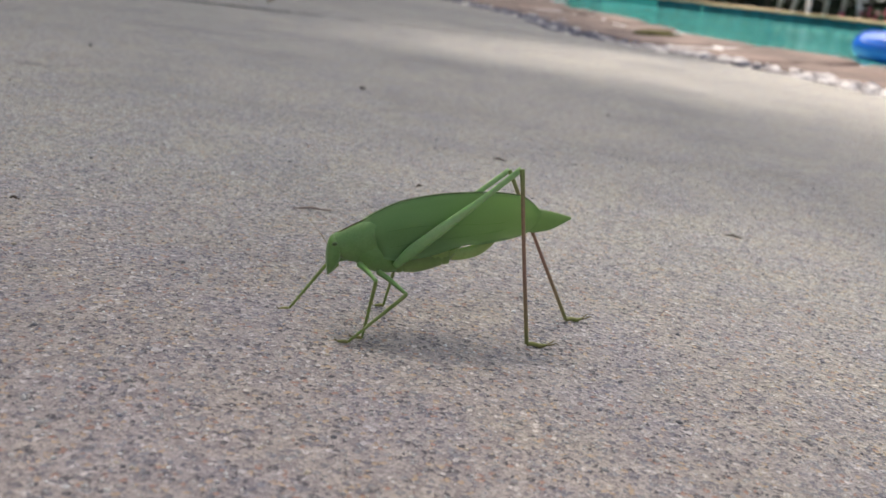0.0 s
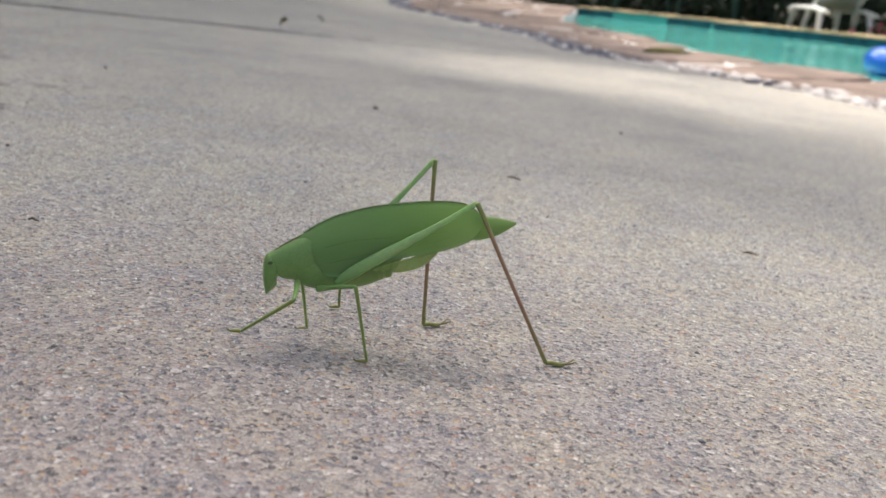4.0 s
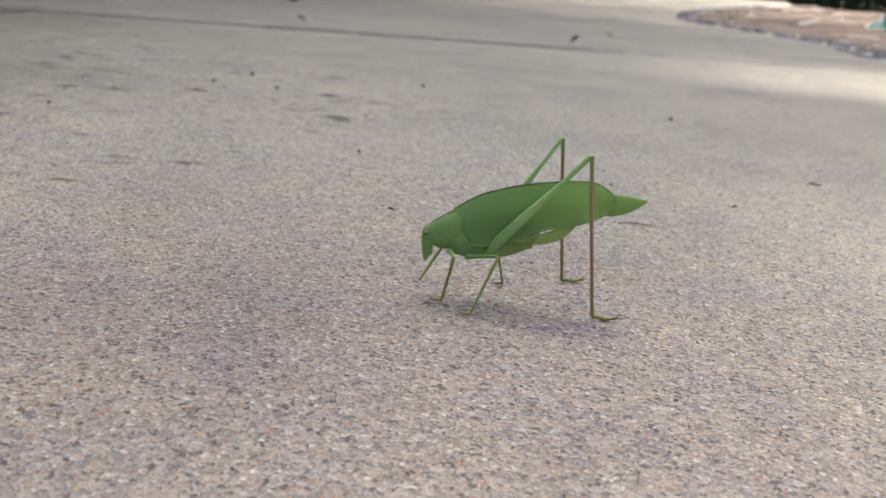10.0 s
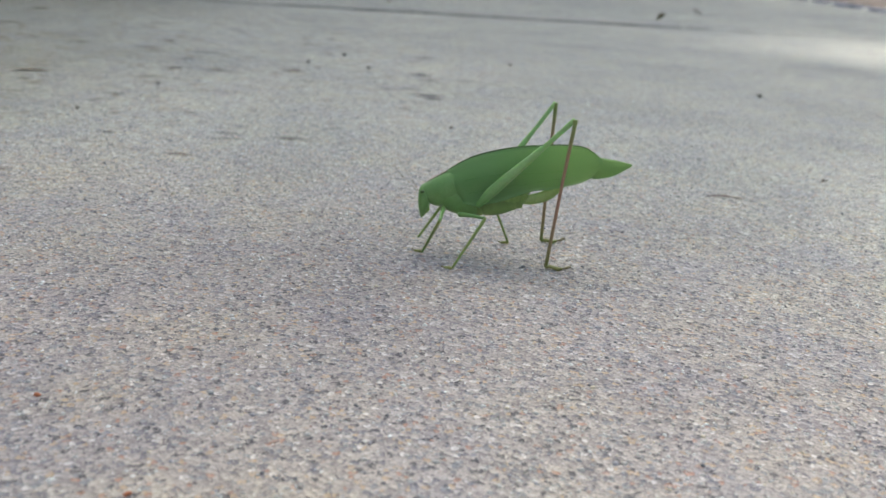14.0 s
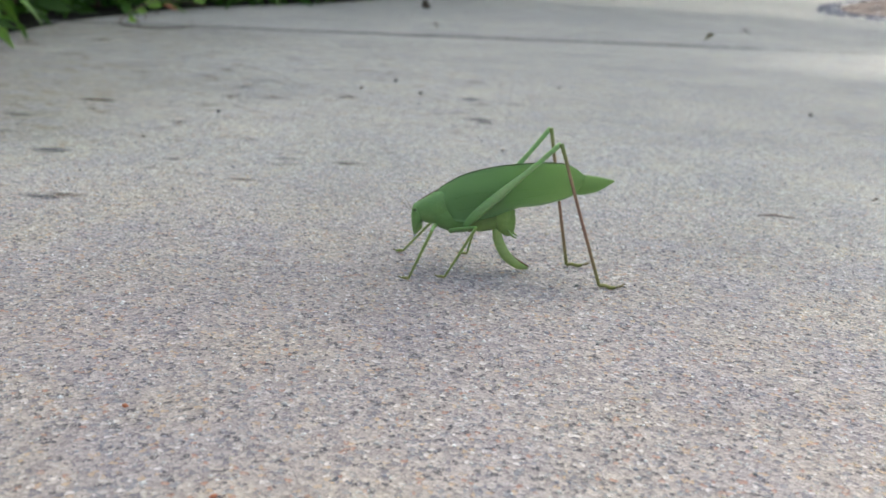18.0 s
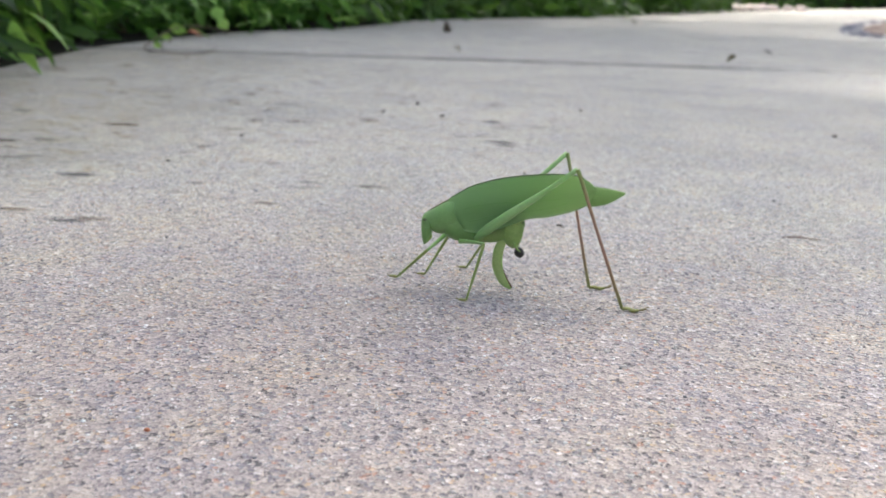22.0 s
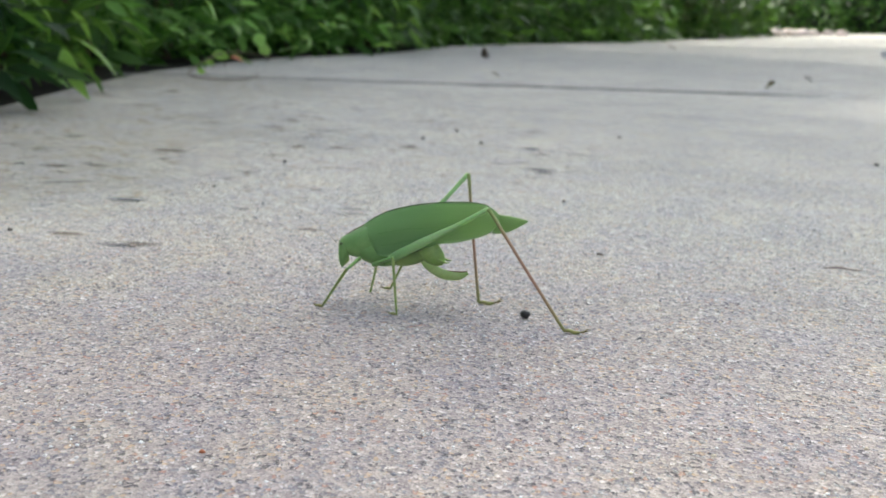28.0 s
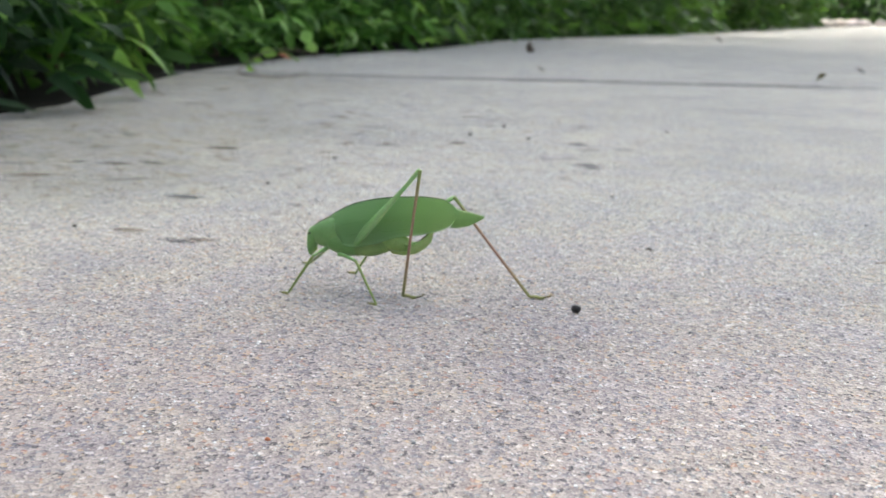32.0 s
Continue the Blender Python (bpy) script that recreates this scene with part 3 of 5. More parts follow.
FEET = {
    "hind_left": [
        (0, 7, 0.0231, 0.2123, 0), (7.5, 7.5, 0.0027, 0.2092, 0.0042),
        (8, 8, -0.0241, 0.2008, 0.0023), (8.5, 11, -0.0403, 0.1946, 0), (12, 12, -0.0686, 0.187, 0.0013), (13, 23, -0.0761, 0.1847, 0),
        (24, 24, -0.0992, 0.1805, 0), (25, 29, -0.102, 0.1739, 0), (30, 30, -0.116, 0.1716, 0), (30.5, 31, -0.135, 0.1688, 0),
        (31.5, 32, -0.1665, 0.1574, 0.0009),
    ],
    "hind_right": [
        (0, 0, 0.0344, 0.2343, 0), (1, 1, 0.0246, 0.2374, 0), (2, 2, 0.0089, 0.2344, 0), (3, 6, -0.0073, 0.2269, 0),
        (7, 9, -0.03, 0.2182, 0), (10, 10, -0.0545, 0.222, 0), (11, 13, -0.0657, 0.208, 0),
        (14, 14, -0.0854, 0.2085, 0), (14.5, 25.5, -0.091, 0.1989, 0), (27.5, 32, -0.1353, 0.1837, 0),
    ],
    "front_left": [
        (0, 0, -0.0152, 0.2007, 0), (1, 1, -0.0273, 0.1999, 0.0054), (2, 2, -0.0353, 0.1974, 0.0086), (3, 3, -0.0441, 0.1946, 0.0054),
        (3.5, 3.5, -0.0459, 0.1941, 0.004), (5.5, 6, -0.0462, 0.19, 0), (7, 7, -0.0618, 0.1892, 0.0039),
        (7.5, 7.5, -0.0723, 0.1833, 0), (8, 9, -0.0704, 0.1786, 0), (10, 10, -0.0785, 0.1845, 0), (11, 13, -0.0978, 0.1686, 0),
        (14, 14, -0.1101, 0.1766, 0), (14.5, 14.5, -0.1156, 0.1725, 0.0019), (16.5, 20, -0.1238, 0.1587, 0), (21, 21, -0.1299, 0.1659, 0),
        (22, 22, -0.1387, 0.1653, 0.0032), (23, 25, -0.1458, 0.1614, 0.0009), (25.5, 25.5, -0.1541, 0.1628, 0), (27.5, 29, -0.1717, 0.1507, 0),
        (30, 30, -0.1871, 0.1503, 0.0034), (30.5, 30.5, -0.197, 0.1472, 0.0066), (31, 31, -0.1971, 0.1472, 0.0062), (31.5, 31.5, -0.1999, 0.1463, 0.004),
        (32, 32, -0.1983, 0.1393, 0),
    ],
    "mid_left": [
        (0, 3.5, -0.0179, 0.197, 0), (5.5, 5.5, -0.0403, 0.1944, 0), (6, 6, -0.0412, 0.1899, 0), 
        (7, 8, -0.0417, 0.1883, 0), (8.5, 8.5, -0.0498, 0.1905, 0), (9, 9, -0.0609, 0.1897, 0), (10, 12, -0.0687, 0.1783, 0),
        (13, 13, -0.0871, 0.1761, 0), (14, 16.5, -0.0971, 0.1678, 0), (17, 17, -0.1123, 0.1733, 0), (18, 24, -0.116, 0.1658, 0),
        (25, 25, -0.1379, 0.1666, 0), (25.5, 27.5, -0.1425, 0.1544, 0), (28, 28, -0.1491, 0.1575, 0), (29, 29, -0.1749, 0.1547, 0),
        (30, 30, -0.1702, 0.149, 0), (30.5, 32, -0.169, 0.1468, 0),
    ],
    "front_right": [
        (0, 3.5, -0.0346, 0.2144, -0.0008), (5.5, 6, -0.0682, 0.218, 0.0004), (7, 8, -0.0669, 0.2058, -0.0012),
        (8.5, 8.5, -0.0881, 0.2081, 0), (9, 9, -0.0913, 0.1989, -0.0018), (10, 10, -0.0911, 0.1989, -0.0022), (11, 11, -0.0915, 0.1988, -0.0021),
        (12, 12, -0.1133, 0.2028, 0), (13, 14.5, -0.1187, 0.1903, -0.0017), (16.5, 16.5, -0.1266, 0.1888, 0), (17, 17, -0.1443, 0.1956, 0.0006),
        (18, 23, -0.1388, 0.1824, 0), (24, 24, -0.1547, 0.1918, 0), (25, 25, -0.1739, 0.1864, 0.0012), (25.5, 25.5, -0.1685, 0.1749, -0.0018),
        (27.5, 28, -0.1701, 0.174, -0.0013), (29, 31, -0.193, 0.1659, 0), (31.5, 31.5, -0.2052, 0.1695, 0), (32, 32, -0.2172, 0.1716, 0),
    ],
    "mid_right": [
        (0, 0, -0.0127, 0.2244, 0), (1, 3, -0.014, 0.2298, 0), (3.5, 3.5, -0.0296, 0.2311, 0), (5.5, 6, -0.0398, 0.2195, 0),
        (7, 7, -0.0398, 0.2196, 0), (7.5, 7.5, -0.0538, 0.2228, 0), (8, 8, -0.0665, 0.2042, 0),
        (8.5, 10, -0.0686, 0.2086, 0), (11, 11, -0.0876, 0.2023, 0), (12, 14.5, -0.0929, 0.1999, 0), (16.5, 21, -0.1212, 0.1915, 0),
        (22, 22, -0.1315, 0.1967, 0), (23, 23, -0.148, 0.1944, 0.0007), (24, 25.5, -0.1466, 0.1859, 0), (27.5, 27.5, -0.1577, 0.1886, 0),
        (28, 29, -0.1661, 0.1799, 0), (30, 30, -0.1738, 0.1806, 0), (30.5, 30.5, -0.1973, 0.1776, 0), (31, 31, -0.1949, 0.1683, 0),
        (31.5, 32, -0.1965, 0.1717, 0),
    ],
}
C0, HEADING = np.array([-0.0929, 0.1889]), 17.24
TRAVEL = np.array([math.cos(radians(HEADING)), math.sin(radians(HEADING))])
HIPS = {"hind": (0.1700, 0.0400, -0.0700), "mid": (0.220, 0.036, -0.080), "front": (0.268, 0.034, -0.055)}
BONES = {"hind": (0.4150, 0.4630), "mid": (0.114, 0.188), "front": (0.125, 0.165)}
# how far some knees lean out, by seconds, and how far the hip joint gives along and up
SPREAD = {
    "hind_left": [
        (0, -0.12, 0.01, 0), (1, -0.12, 0.01, -0.01), (2, -0.12, 0, -0.01), (3, -0.16, 0.01, 0), (5.5, -0.12, 0, -0.01), (6, -0.16, 0, -0.01),
        (7, -0.20, -0.01, 0), (8, -0.04, 0, 0.01), (9, -0.12, -0.01, -0.01), (10, -0.08, -0.01, -0.01), (11, -0.08, 0, 0), (12, -0.00, -0.01, 0),
        (13, -0.04, 0, 0.01), (14, 0.04, -0.01, 0.01), (14.5, 0.04, -0.01, 0.01), (16.5, 0.08, -0.02, 0.01), (17, 0.20, -0.02, 0.01), (18, -0.04, 0, 0),
        (19, 0.12, -0.01, 0), (20, -0.00, 0, 0), (21, -0.00, 0, 0), (22, 0.08, 0, -0.01), (23, 0.08, 0, 0), (24, 0.08, 0, 0),
        (25, 0.08, -0.01, 0.01), (25.5, -0.04, 0, 0), (27.5, -0.04, 0, 0), (28, -0.12, 0.01, -0.01), (29, -0.16, 0.02, -0.02), (30, 0.06, 0, 0),
        (31, 0.28, -0.02, 0.01), (32, 0.12, -0.02, 0.02),
    ],
    "mid_left": [(0, 0.75, 0, 0), (5, 0.9, 0, 0), (6, 1.8, 0, 0), (6.8, 1.5, 0, 0), (7.5, 0.1, 0, 0), (9, 0.25, 0, 0), (10, 0.7, 0, 0), (32, 0.75, 0, 0)],
    "hind_right": [
        (0, 0.44, -0.02, 0.02), (1, 0.40, -0.02, 0.02), (2, 0.16, 0, 0), (3, 0.16, 0, 0.01), (5.5, 0.16, 0, 0.01), (6, 0.28, -0.01, 0),
        (7, 0.20, 0, 0), (8, 0.08, 0.01, -0.01), (9, 0.36, 0, 0), (10, 0.12, 0, 0.01), (11, 0.16, 0, 0), (12, 0.21, 0, 0),
        (13, 0.26, 0, 0), (14, 0.08, 0, 0), (14.5, 0.08, 0, 0), (16.5, 0.04, 0, 0), (17, 0.30, 0, 0), (18, 0.12, 0, -0.01),
        (19, 0.40, 0, 0), (20, 0.28, 0, 0), (21, 0.32, 0, 0), (22, 0.48, 0, 0), (23, 0.44, 0, 0), (24, 0.48, 0, 0),
        (25, 0.72, 0, 0), (25.5, 0.60, 0, 0), (27.5, 0.52, 0, 0), (28, 0.52, 0.01, -0.01), (29, 0.48, 0.02, -0.01), (30, 0.56, 0.02, -0.01),
        (31, 0.56, 0.02, -0.02), (32, 0.56, 0.02, -0.02),
    ],
}
POLES = {"hind": (-0.325, 0.0, 1.0), "mid": (-1.0, 0.75, 0.05), "front": (-0.20, 1.0, 0.20)}


def glide(rows, t):
    """Smooth values between rows that begin with their time."""
    times = [r[0] for r in rows]
    i = int(np.clip(np.searchsorted(times, t, "right") - 1, 0, len(rows) - 2))
    a, b = np.array(rows[i][1:], float), np.array(rows[i + 1][1:], float)
    k = np.clip((t - times[i]) / (times[i + 1] - times[i]), 0, 1)
    return a + (b - a) * (k * k * (3 - 2 * k) * 0.5 + k * 0.5)


def body_pose(t):
    s, z, pitch = glide(BODY, t)
    x, y = C0 + s * TRAVEL
    return pose(x, y, z, 0, -pitch, 180 + HEADING)


def foot_place(leg, t):
    """Where a foot stands, or how it swings from one stand to the next."""
    stands = FEET[leg]
    for (a0, a1, ax, ay, az), (b0, b1, bx, by, bz) in zip(stands, stands[1:] + stands[-1:]):
        if t <= a1:
            return Vector((ax, ay, az))
        if t < b0:
            half = min(b0 - a1, 0.9) / 2
            mid = (a1 + b0) / 2
            k = float(np.clip((t - mid + half) / (2 * half), 0, 1))
            far = math.hypot(bx - ax, by - ay)
            k2 = k * k * (3 - 2 * k)
            return Vector((ax + (bx - ax) * k2, ay + (by - ay) * k2, az + (bz - az) * k2 + min(0.005, 0.3 * far) * math.sin(math.pi * k)))
    return Vector(stands[-1][2:])


def aimed(at, way, side):
    """A pose at a place whose z runs along way and whose x leans to side."""
    z = way.normalized()
    x = (side - z * side.dot(z)).normalized()
    m = Matrix((x, z.cross(x), z)).transposed().to_4x4()
    m.translation = at
    return m


def leg_poses(leg, t):
    """Thigh, shin and foot of a leg in the body's space."""
    kind, sign = leg.split("_")[0], 1 if leg.endswith("left") else -1
    body = body_pose(t)
    hip = Vector((HIPS[kind][0] * U, sign * HIPS[kind][1] * U, HIPS[kind][2] * U))
    if leg in SPREAD:
        lean, along, lift = (float(v) for v in glide(SPREAD[leg], t))
        hip += Vector((along * U, 0, lift * U))
    foot = body.inverted() @ (foot_place(leg, t) + Vector((0, 0, 0.0007)))
    upper, lower = (b * U for b in BONES[kind])
    px, py, pz = POLES[kind]
    if leg in SPREAD:
        py = lean
    pole = Vector((px, sign * py, pz))
    span = foot - hip
    d = min(span.length, (upper + lower) * 0.998)
    way = span.normalized()
    foot = hip + way * d
    along = (d * d + upper * upper - lower * lower) / (2 * d)
    out = (pole - way * pole.dot(way)).normalized()
    knee = hip + way * along + out * math.sqrt(max(upper * upper - along * along, 0))
    flat = body.to_3x3().inverted() @ Vector((math.cos(radians(HEADING - 8 * sign)), math.sin(radians(HEADING - 8 * sign)), 0))
    if kind != "hind":
        flat = -flat
    up = body.to_3x3().inverted() @ Vector((0, 0, 1))
    return aimed(hip, knee - hip, out), aimed(knee, foot - knee, out), aimed(foot, flat, up)


def leaf_sheet(top, bottom, depth, thick, n=36, m=12, notch=0.0):
    """A domed sheet between a top and a bottom edge in x and z; depth gives its bulge across, for the place along and down it; notch hollows its front edge."""
    a, b = curve_points(top, n), curve_points(bottom, n)
    verts, faces = [], []
    for layer in (0, 1):
        for i in range(n):
            for k in range(m):
                w = k / (m - 1)
                p = a[i] + (b[i] - a[i]) * w
                y = depth(i / (n - 1), w) - layer * thick
                verts.append((p[0] - notch * (1 - i / (n - 1)) * math.sin(math.pi * w), y, p[1]))
    q = lambda layer, i, k: layer * n * m + i * m + k
    for i in range(n - 1):
        for k in range(m - 1):
            faces.append((q(0, i, k), q(0, i + 1, k), q(0, i + 1, k + 1), q(0, i, k + 1)))
            faces.append((q(1, i, k), q(1, i, k + 1), q(1, i + 1, k + 1), q(1, i + 1, k)))
        for k in (0, m - 1):
            faces.append((q(0, i, k), q(1, i, k), q(1, i + 1, k), q(0, i + 1, k)))
    return verts, faces


def mirrored(shape):
    return [(x, -y, z) for x, y, z in shape[0]], [tuple(reversed(f)) for f in shape[1]]


def scaled(shape, k=U):
    return [tuple(c * k for c in v) for v in shape[0]], shape[1]


def build_katydid():
    bug = tagged(new("katydid"), "bright green leaf-winged katydid standing on grey concrete", "insect")
    # trunk: thorax and the front of the abdomen
    part("thorax", scaled(ovals([(0.285, -0.020, 0.014, 0.026), (0.262, -0.026, 0.027, 0.044), (0.22, -0.034, 0.030, 0.058), (0.185, -0.038, 0.028, 0.060), (0.15, -0.040, 0.022, 0.056)])), GREEN, bug)
    abdomen = part("abdomen", scaled(ovals([(0.17, -0.036, 0.024, 0.055), (0.13, -0.042, 0.0245, 0.062), (0.09, -0.042, 0.0245, 0.061), (0.05, -0.039, 0.023, 0.055), (0.02, -0.038, 0.018, 0.042), (0.006, -0.042, 0.007, 0.022)], 30, 16)), GUT, bug, "yellowish green ringed abdomen")
    for k in range(7):
        x = 0.160 - 0.021 * k
        w, h, z = 0.0256 - 0.0009 * abs(k - 2), 0.0640 - 0.0022 * abs(k - 2), -0.0405 + 0.0006 * k
        part("abdomen_ring", scaled(ovals([(x + 0.009, z, w * 0.965, h * 0.965), (x + 0.004, z, w, h), (x - 0.006, z, w, h), (x - 0.010, z, w * 0.96, h * 0.96)], 8, 18)), GUT, abdomen)
    # saddle behind the head
    part("pronotum", scaled(ovals([(0.336, 0.000, 0.014, 0.014), (0.322, -0.003, 0.022, 0.028), (0.300, -0.008, 0.027, 0.042), (0.265, -0.006, 0.030, 0.053), (0.240, -0.001, 0.031, 0.054), (0.218, 0.006, 0.0305, 0.050), (0.205, 0.012, 0.028, 0.044)])), GREEN, bug, "smooth green saddle with a brown rear rim")
    part("pronotum_ridge", scaled(tube([(0.324, 0.003, 0.022), (0.30, 0.004, 0.0340), (0.265, 0.004, 0.0482), (0.235, 0.004, 0.0572), (0.220, 0.004, 0.0582)], [0.0006, 0.0012, 0.0013, 0.0015, 0.001], 6)), RIM, bug, "thin brown line along the saddle")
    part("head", scaled(ovals([(0.308, 0.000, 0.012, 0.012), (0.315, -0.013, 0.024, 0.034), (0.328, -0.022, 0.027, 0.045), (0.340, -0.036, 0.025, 0.044), (0.348, -0.053, 0.017, 0.029), (0.350, -0.062, 0.006, 0.010)])), GREEN, bug, "long-faced green head")
    part("mouthparts", scaled(ovals([(0.318, -0.050, 0.010, 0.014), (0.334, -0.060, 0.014, 0.016), (0.345, -0.072, 0.010, 0.011), (0.349, -0.080, 0.004, 0.004)])), BELLY, bug, "pale green mouthparts")
    for sign in (1, -1):
        eye = scaled(pebble(0.0056, 3, (1.25, 0.6, 0.95), 0.05))
        part("eye", ([(x + 0.327 * U, y + sign * 0.0245 * U, z + 0.004 * U) for x, y, z in eye[0]], eye[1]), EYE_GREEN, bug, "small dull eye")
        part("antenna", scaled(tube([(0.345, sign * 0.010, 0.002), (0.37, sign * 0.03, 0.05), (0.42, sign * 0.07, 0.13), (0.50, sign * 0.13, 0.22), (0.62, sign * 0.22, 0.30)], [0.0009, 0.0003, 0.00022, 0.00016, 0.0001], 5, 26)), ANTENNA, bug, "hair-thin brown antenna")
    # folded fore wings, and the hind wings that stick out behind
    top = [(0.262, 0.046), (0.235, 0.0605), (0.19, 0.0790), (0.14, 0.0930), (0.057, 0.1010), (-0.025, 0.0995), (-0.12, 0.0905), (-0.185, 0.075), (-0.218, 0.051), (-0.236, 0.028)]
    bottom = [(0.212, -0.040), (0.200, -0.048), (0.180, -0.056), (0.15, -0.060), (0.08, -0.055), (0.014, -0.041), (-0.03, -0.037), (-0.07, -0.040), (-0.150, -0.033), (-0.200, -0.018), (-0.234, 0.018)]
    bulge = lambda s, w: 0.004 + (0.026 * (1 - s) ** 0.5 + 0.007) * math.sin(min(w * 1.9, 1.0) * math.pi / 2) * (1 - 0.08 * w) * (0.58 + 0.42 * min(1.0, s / 0.13))
    fore = scaled(leaf_sheet(top, bottom, bulge, 0.004))
    hind_top = [(-0.205, 0.050), (-0.212, 0.046), (-0.220, 0.041), (-0.234, 0.0345), (-0.279, 0.021), (-0.323, 0.004)]
    hind_bottom = [(-0.195, -0.024), (-0.203, -0.0265), (-0.212, -0.0285), (-0.230, -0.029), (-0.270, -0.024), (-0.323, -0.002)]
    tail = scaled(leaf_sheet(hind_top, hind_bottom, lambda s, w: 0.003 + 0.011 * (1 - s) ** 0.7 * math.sin(math.pi * min(w + 0.12, 1)), 0.003, 24, 12, 0.025))
    edge = [(x, 0.0045, z + 0.0004) for x, z in top[1:9]]
    vein_lines = ([(0.215, 0.020), (0.12, 0.030), (0.0, 0.022), (-0.12, 0.014), (-0.22, 0.022)], [(0.20, -0.02), (0.10, -0.012), (0.0, -0.012), (-0.10, -0.008), (-0.19, 0.006)])
    for sign in (1, -1):
        wing = part("fore_wing", fore if sign > 0 else mirrored(fore), WING, bug, "large leaf-green fore wing with fine veins")
        part("wing_edge", scaled(tube([(x, sign * y, z) for x, y, z in edge], [0.0006, 0.0009, 0.0008, 0.0004], 5, 44)), EDGE, wing, "dark thin upper edge")
        part("hind_wing", tail if sign > 0 else mirrored(tail), THIN_WING, bug, "pale green hind wing tip")
        for line in vein_lines:
            pts = []
            for x, z in curve_points(line, 14):
                s = np.interp(-x, [-0.232, 0.234], [0, 1])
                zt, zb = np.interp(-x, [-p[0] for p in top], [p[1] for p in top]), np.interp(-x, [-p[0] for p in bottom], [p[1] for p in bottom])
                pts.append((x, sign * (bulge(s, (zt - z) / max(zt - zb, 1e-4)) + 0.0005), z))
            part("vein", scaled(tube(pts, [0.0008, 0.0006, 0.0004], 5, 30)), GREEN, wing)
    legs = {}
    for leg in FEET:
        kind, sign = leg.split("_")[0], 1 if leg.endswith("left") else -1
        upper, lower = BONES[kind]
        if kind == "hind":
            thigh = tube([(0, 0, 0), (0.004, 0, 0.06), (0.003, 0, 0.16), (0, 0, 0.30), (0, 0, upper)], [0.008, 0.0165, 0.0142, 0.0070, 0.0078], 12, 30, 0.50)
            shin = tube([(0, 0, 0), (0.002, 0, 0.03), (0, 0, 0.2), (0, 0, lower)], [0.0085, 0.0062, 0.0050, 0.0056], 8, 20)
            spines = [tube([(0, s * 0.004, z), (0.001, s * 0.0095, z + 0.008)], [0.0012, 0.0002], 4, 3) for z in np.linspace(0.05, lower - 0.04, 16) for s in (1, -1)]
            shin = joined(shin, *spines)
            foot = tube([(0, 0, 0), (0.002, 0, 0.018), (-0.002, 0, 0.036), (0.001, 0, 0.052)], [0.0062, 0.0058, 0.0066, 0.004], 7, 14)
            claws = [tube([(0.001, 0, 0.050), (0.006, s * 0.006, 0.066), (0.012, s * 0.010, 0.076), (0.009, s * 0.012, 0.084)], [0.0028, 0.0022, 0.0015, 0.0004], 5, 10) for s in (1, -1)]
            mats = (FEMUR, SHIN)
        else:
            thigh = tube([(0, 0, 0), (0.002, 0, upper * 0.4), (0, 0, upper)], [0.0086, 0.0066, 0.0047], 8, 14)
            shin = tube([(0, 0, 0), (0.001, 0, lower * 0.15), (0, 0, lower)], [0.0051, 0.0052, 0.0033], 8, 14)
            spines = [tube([(0, s * 0.004, z), (0.001, s * 0.008, z + 0.006)], [0.001, 0.0002], 4, 3) for z in np.linspace(0.04, lower - 0.02, 6) for s in (1, -1)]
            shin = joined(shin, *spines)
            foot = tube([(0, 0, 0), (0.001, 0, 0.010), (0.0, 0, 0.025)], [0.0046, 0.0050, 0.0034], 7, 10)
            claws = [tube([(0, 0, 0.024), (0.003, s * 0.004, 0.031), (0.007, s * 0.006, 0.034)], [0.0018, 0.0013, 0.0004], 5, 8) for s in (1, -1)]
            mats = (GREEN, THINLEG)
        femur = part(kind + "_femur", scaled(thigh), mats[0], bug, "long pale green thigh" if kind == "hind" else "")
        tibia = part(kind + "_tibia", scaled(shin), mats[1], bug, "thin reddish brown spined shin" if kind == "hind" else "thin olive shin")
        tarsus = part(kind + "_tarsus", scaled(foot), FOOT, bug, "olive jointed foot")
        for c in claws:
            part("claw", scaled(c), CLAW, tarsus)
        legs[leg] = (femur, tibia, tarsus)
    # the rear of the abdomen and the curved blade under it both turn about the abdomen's end
    tip = part("abdomen_tip", scaled(ovals([(0.035, 0.0, 0.0235, 0.044), (0.0, -0.004, 0.0255, 0.045), (-0.04, -0.010, 0.0245, 0.038), (-0.07, -0.014, 0.020, 0.026), (-0.088, -0.016, 0.008, 0.010)], 26, 14, 0.03)), BELLY, bug, "yellowish green abdomen end")
    for s in (1, -1):
        part("cercus", scaled(tube([(-0.065, s * 0.018, -0.012), (-0.09, s * 0.020, -0.006), (-0.104, s * 0.014, 0.002)], [0.005, 0.0036, 0.001], 6, 8)), BELLY, tip)
    line = [(0, 0, 0), (-0.004, 0, -0.045), (-0.022, 0, -0.092), (-0.058, 0, -0.128), (-0.092, 0, -0.142)]
    blade = part("ovipositor", scaled(tube(line, [0.014, 0.0168, 0.0178, 0.0150, 0.005], 10, 28, 0.42)), SICKLE, bug, "yellow-green sickle-shaped blade with a brown tip")
    part("blade_edge", scaled(tube([(-0.034, 0, -0.084), (-0.062, 0, -0.112), (-0.094, 0, -0.137)], [0.001, 0.0022, 0.003], 6, 14)), RIM, blade, "brown toothed edge")
    return bug, legs, tip, blade


KATYDID, LEGS, ABDOMEN_TIP, BLADE = build_katydid()
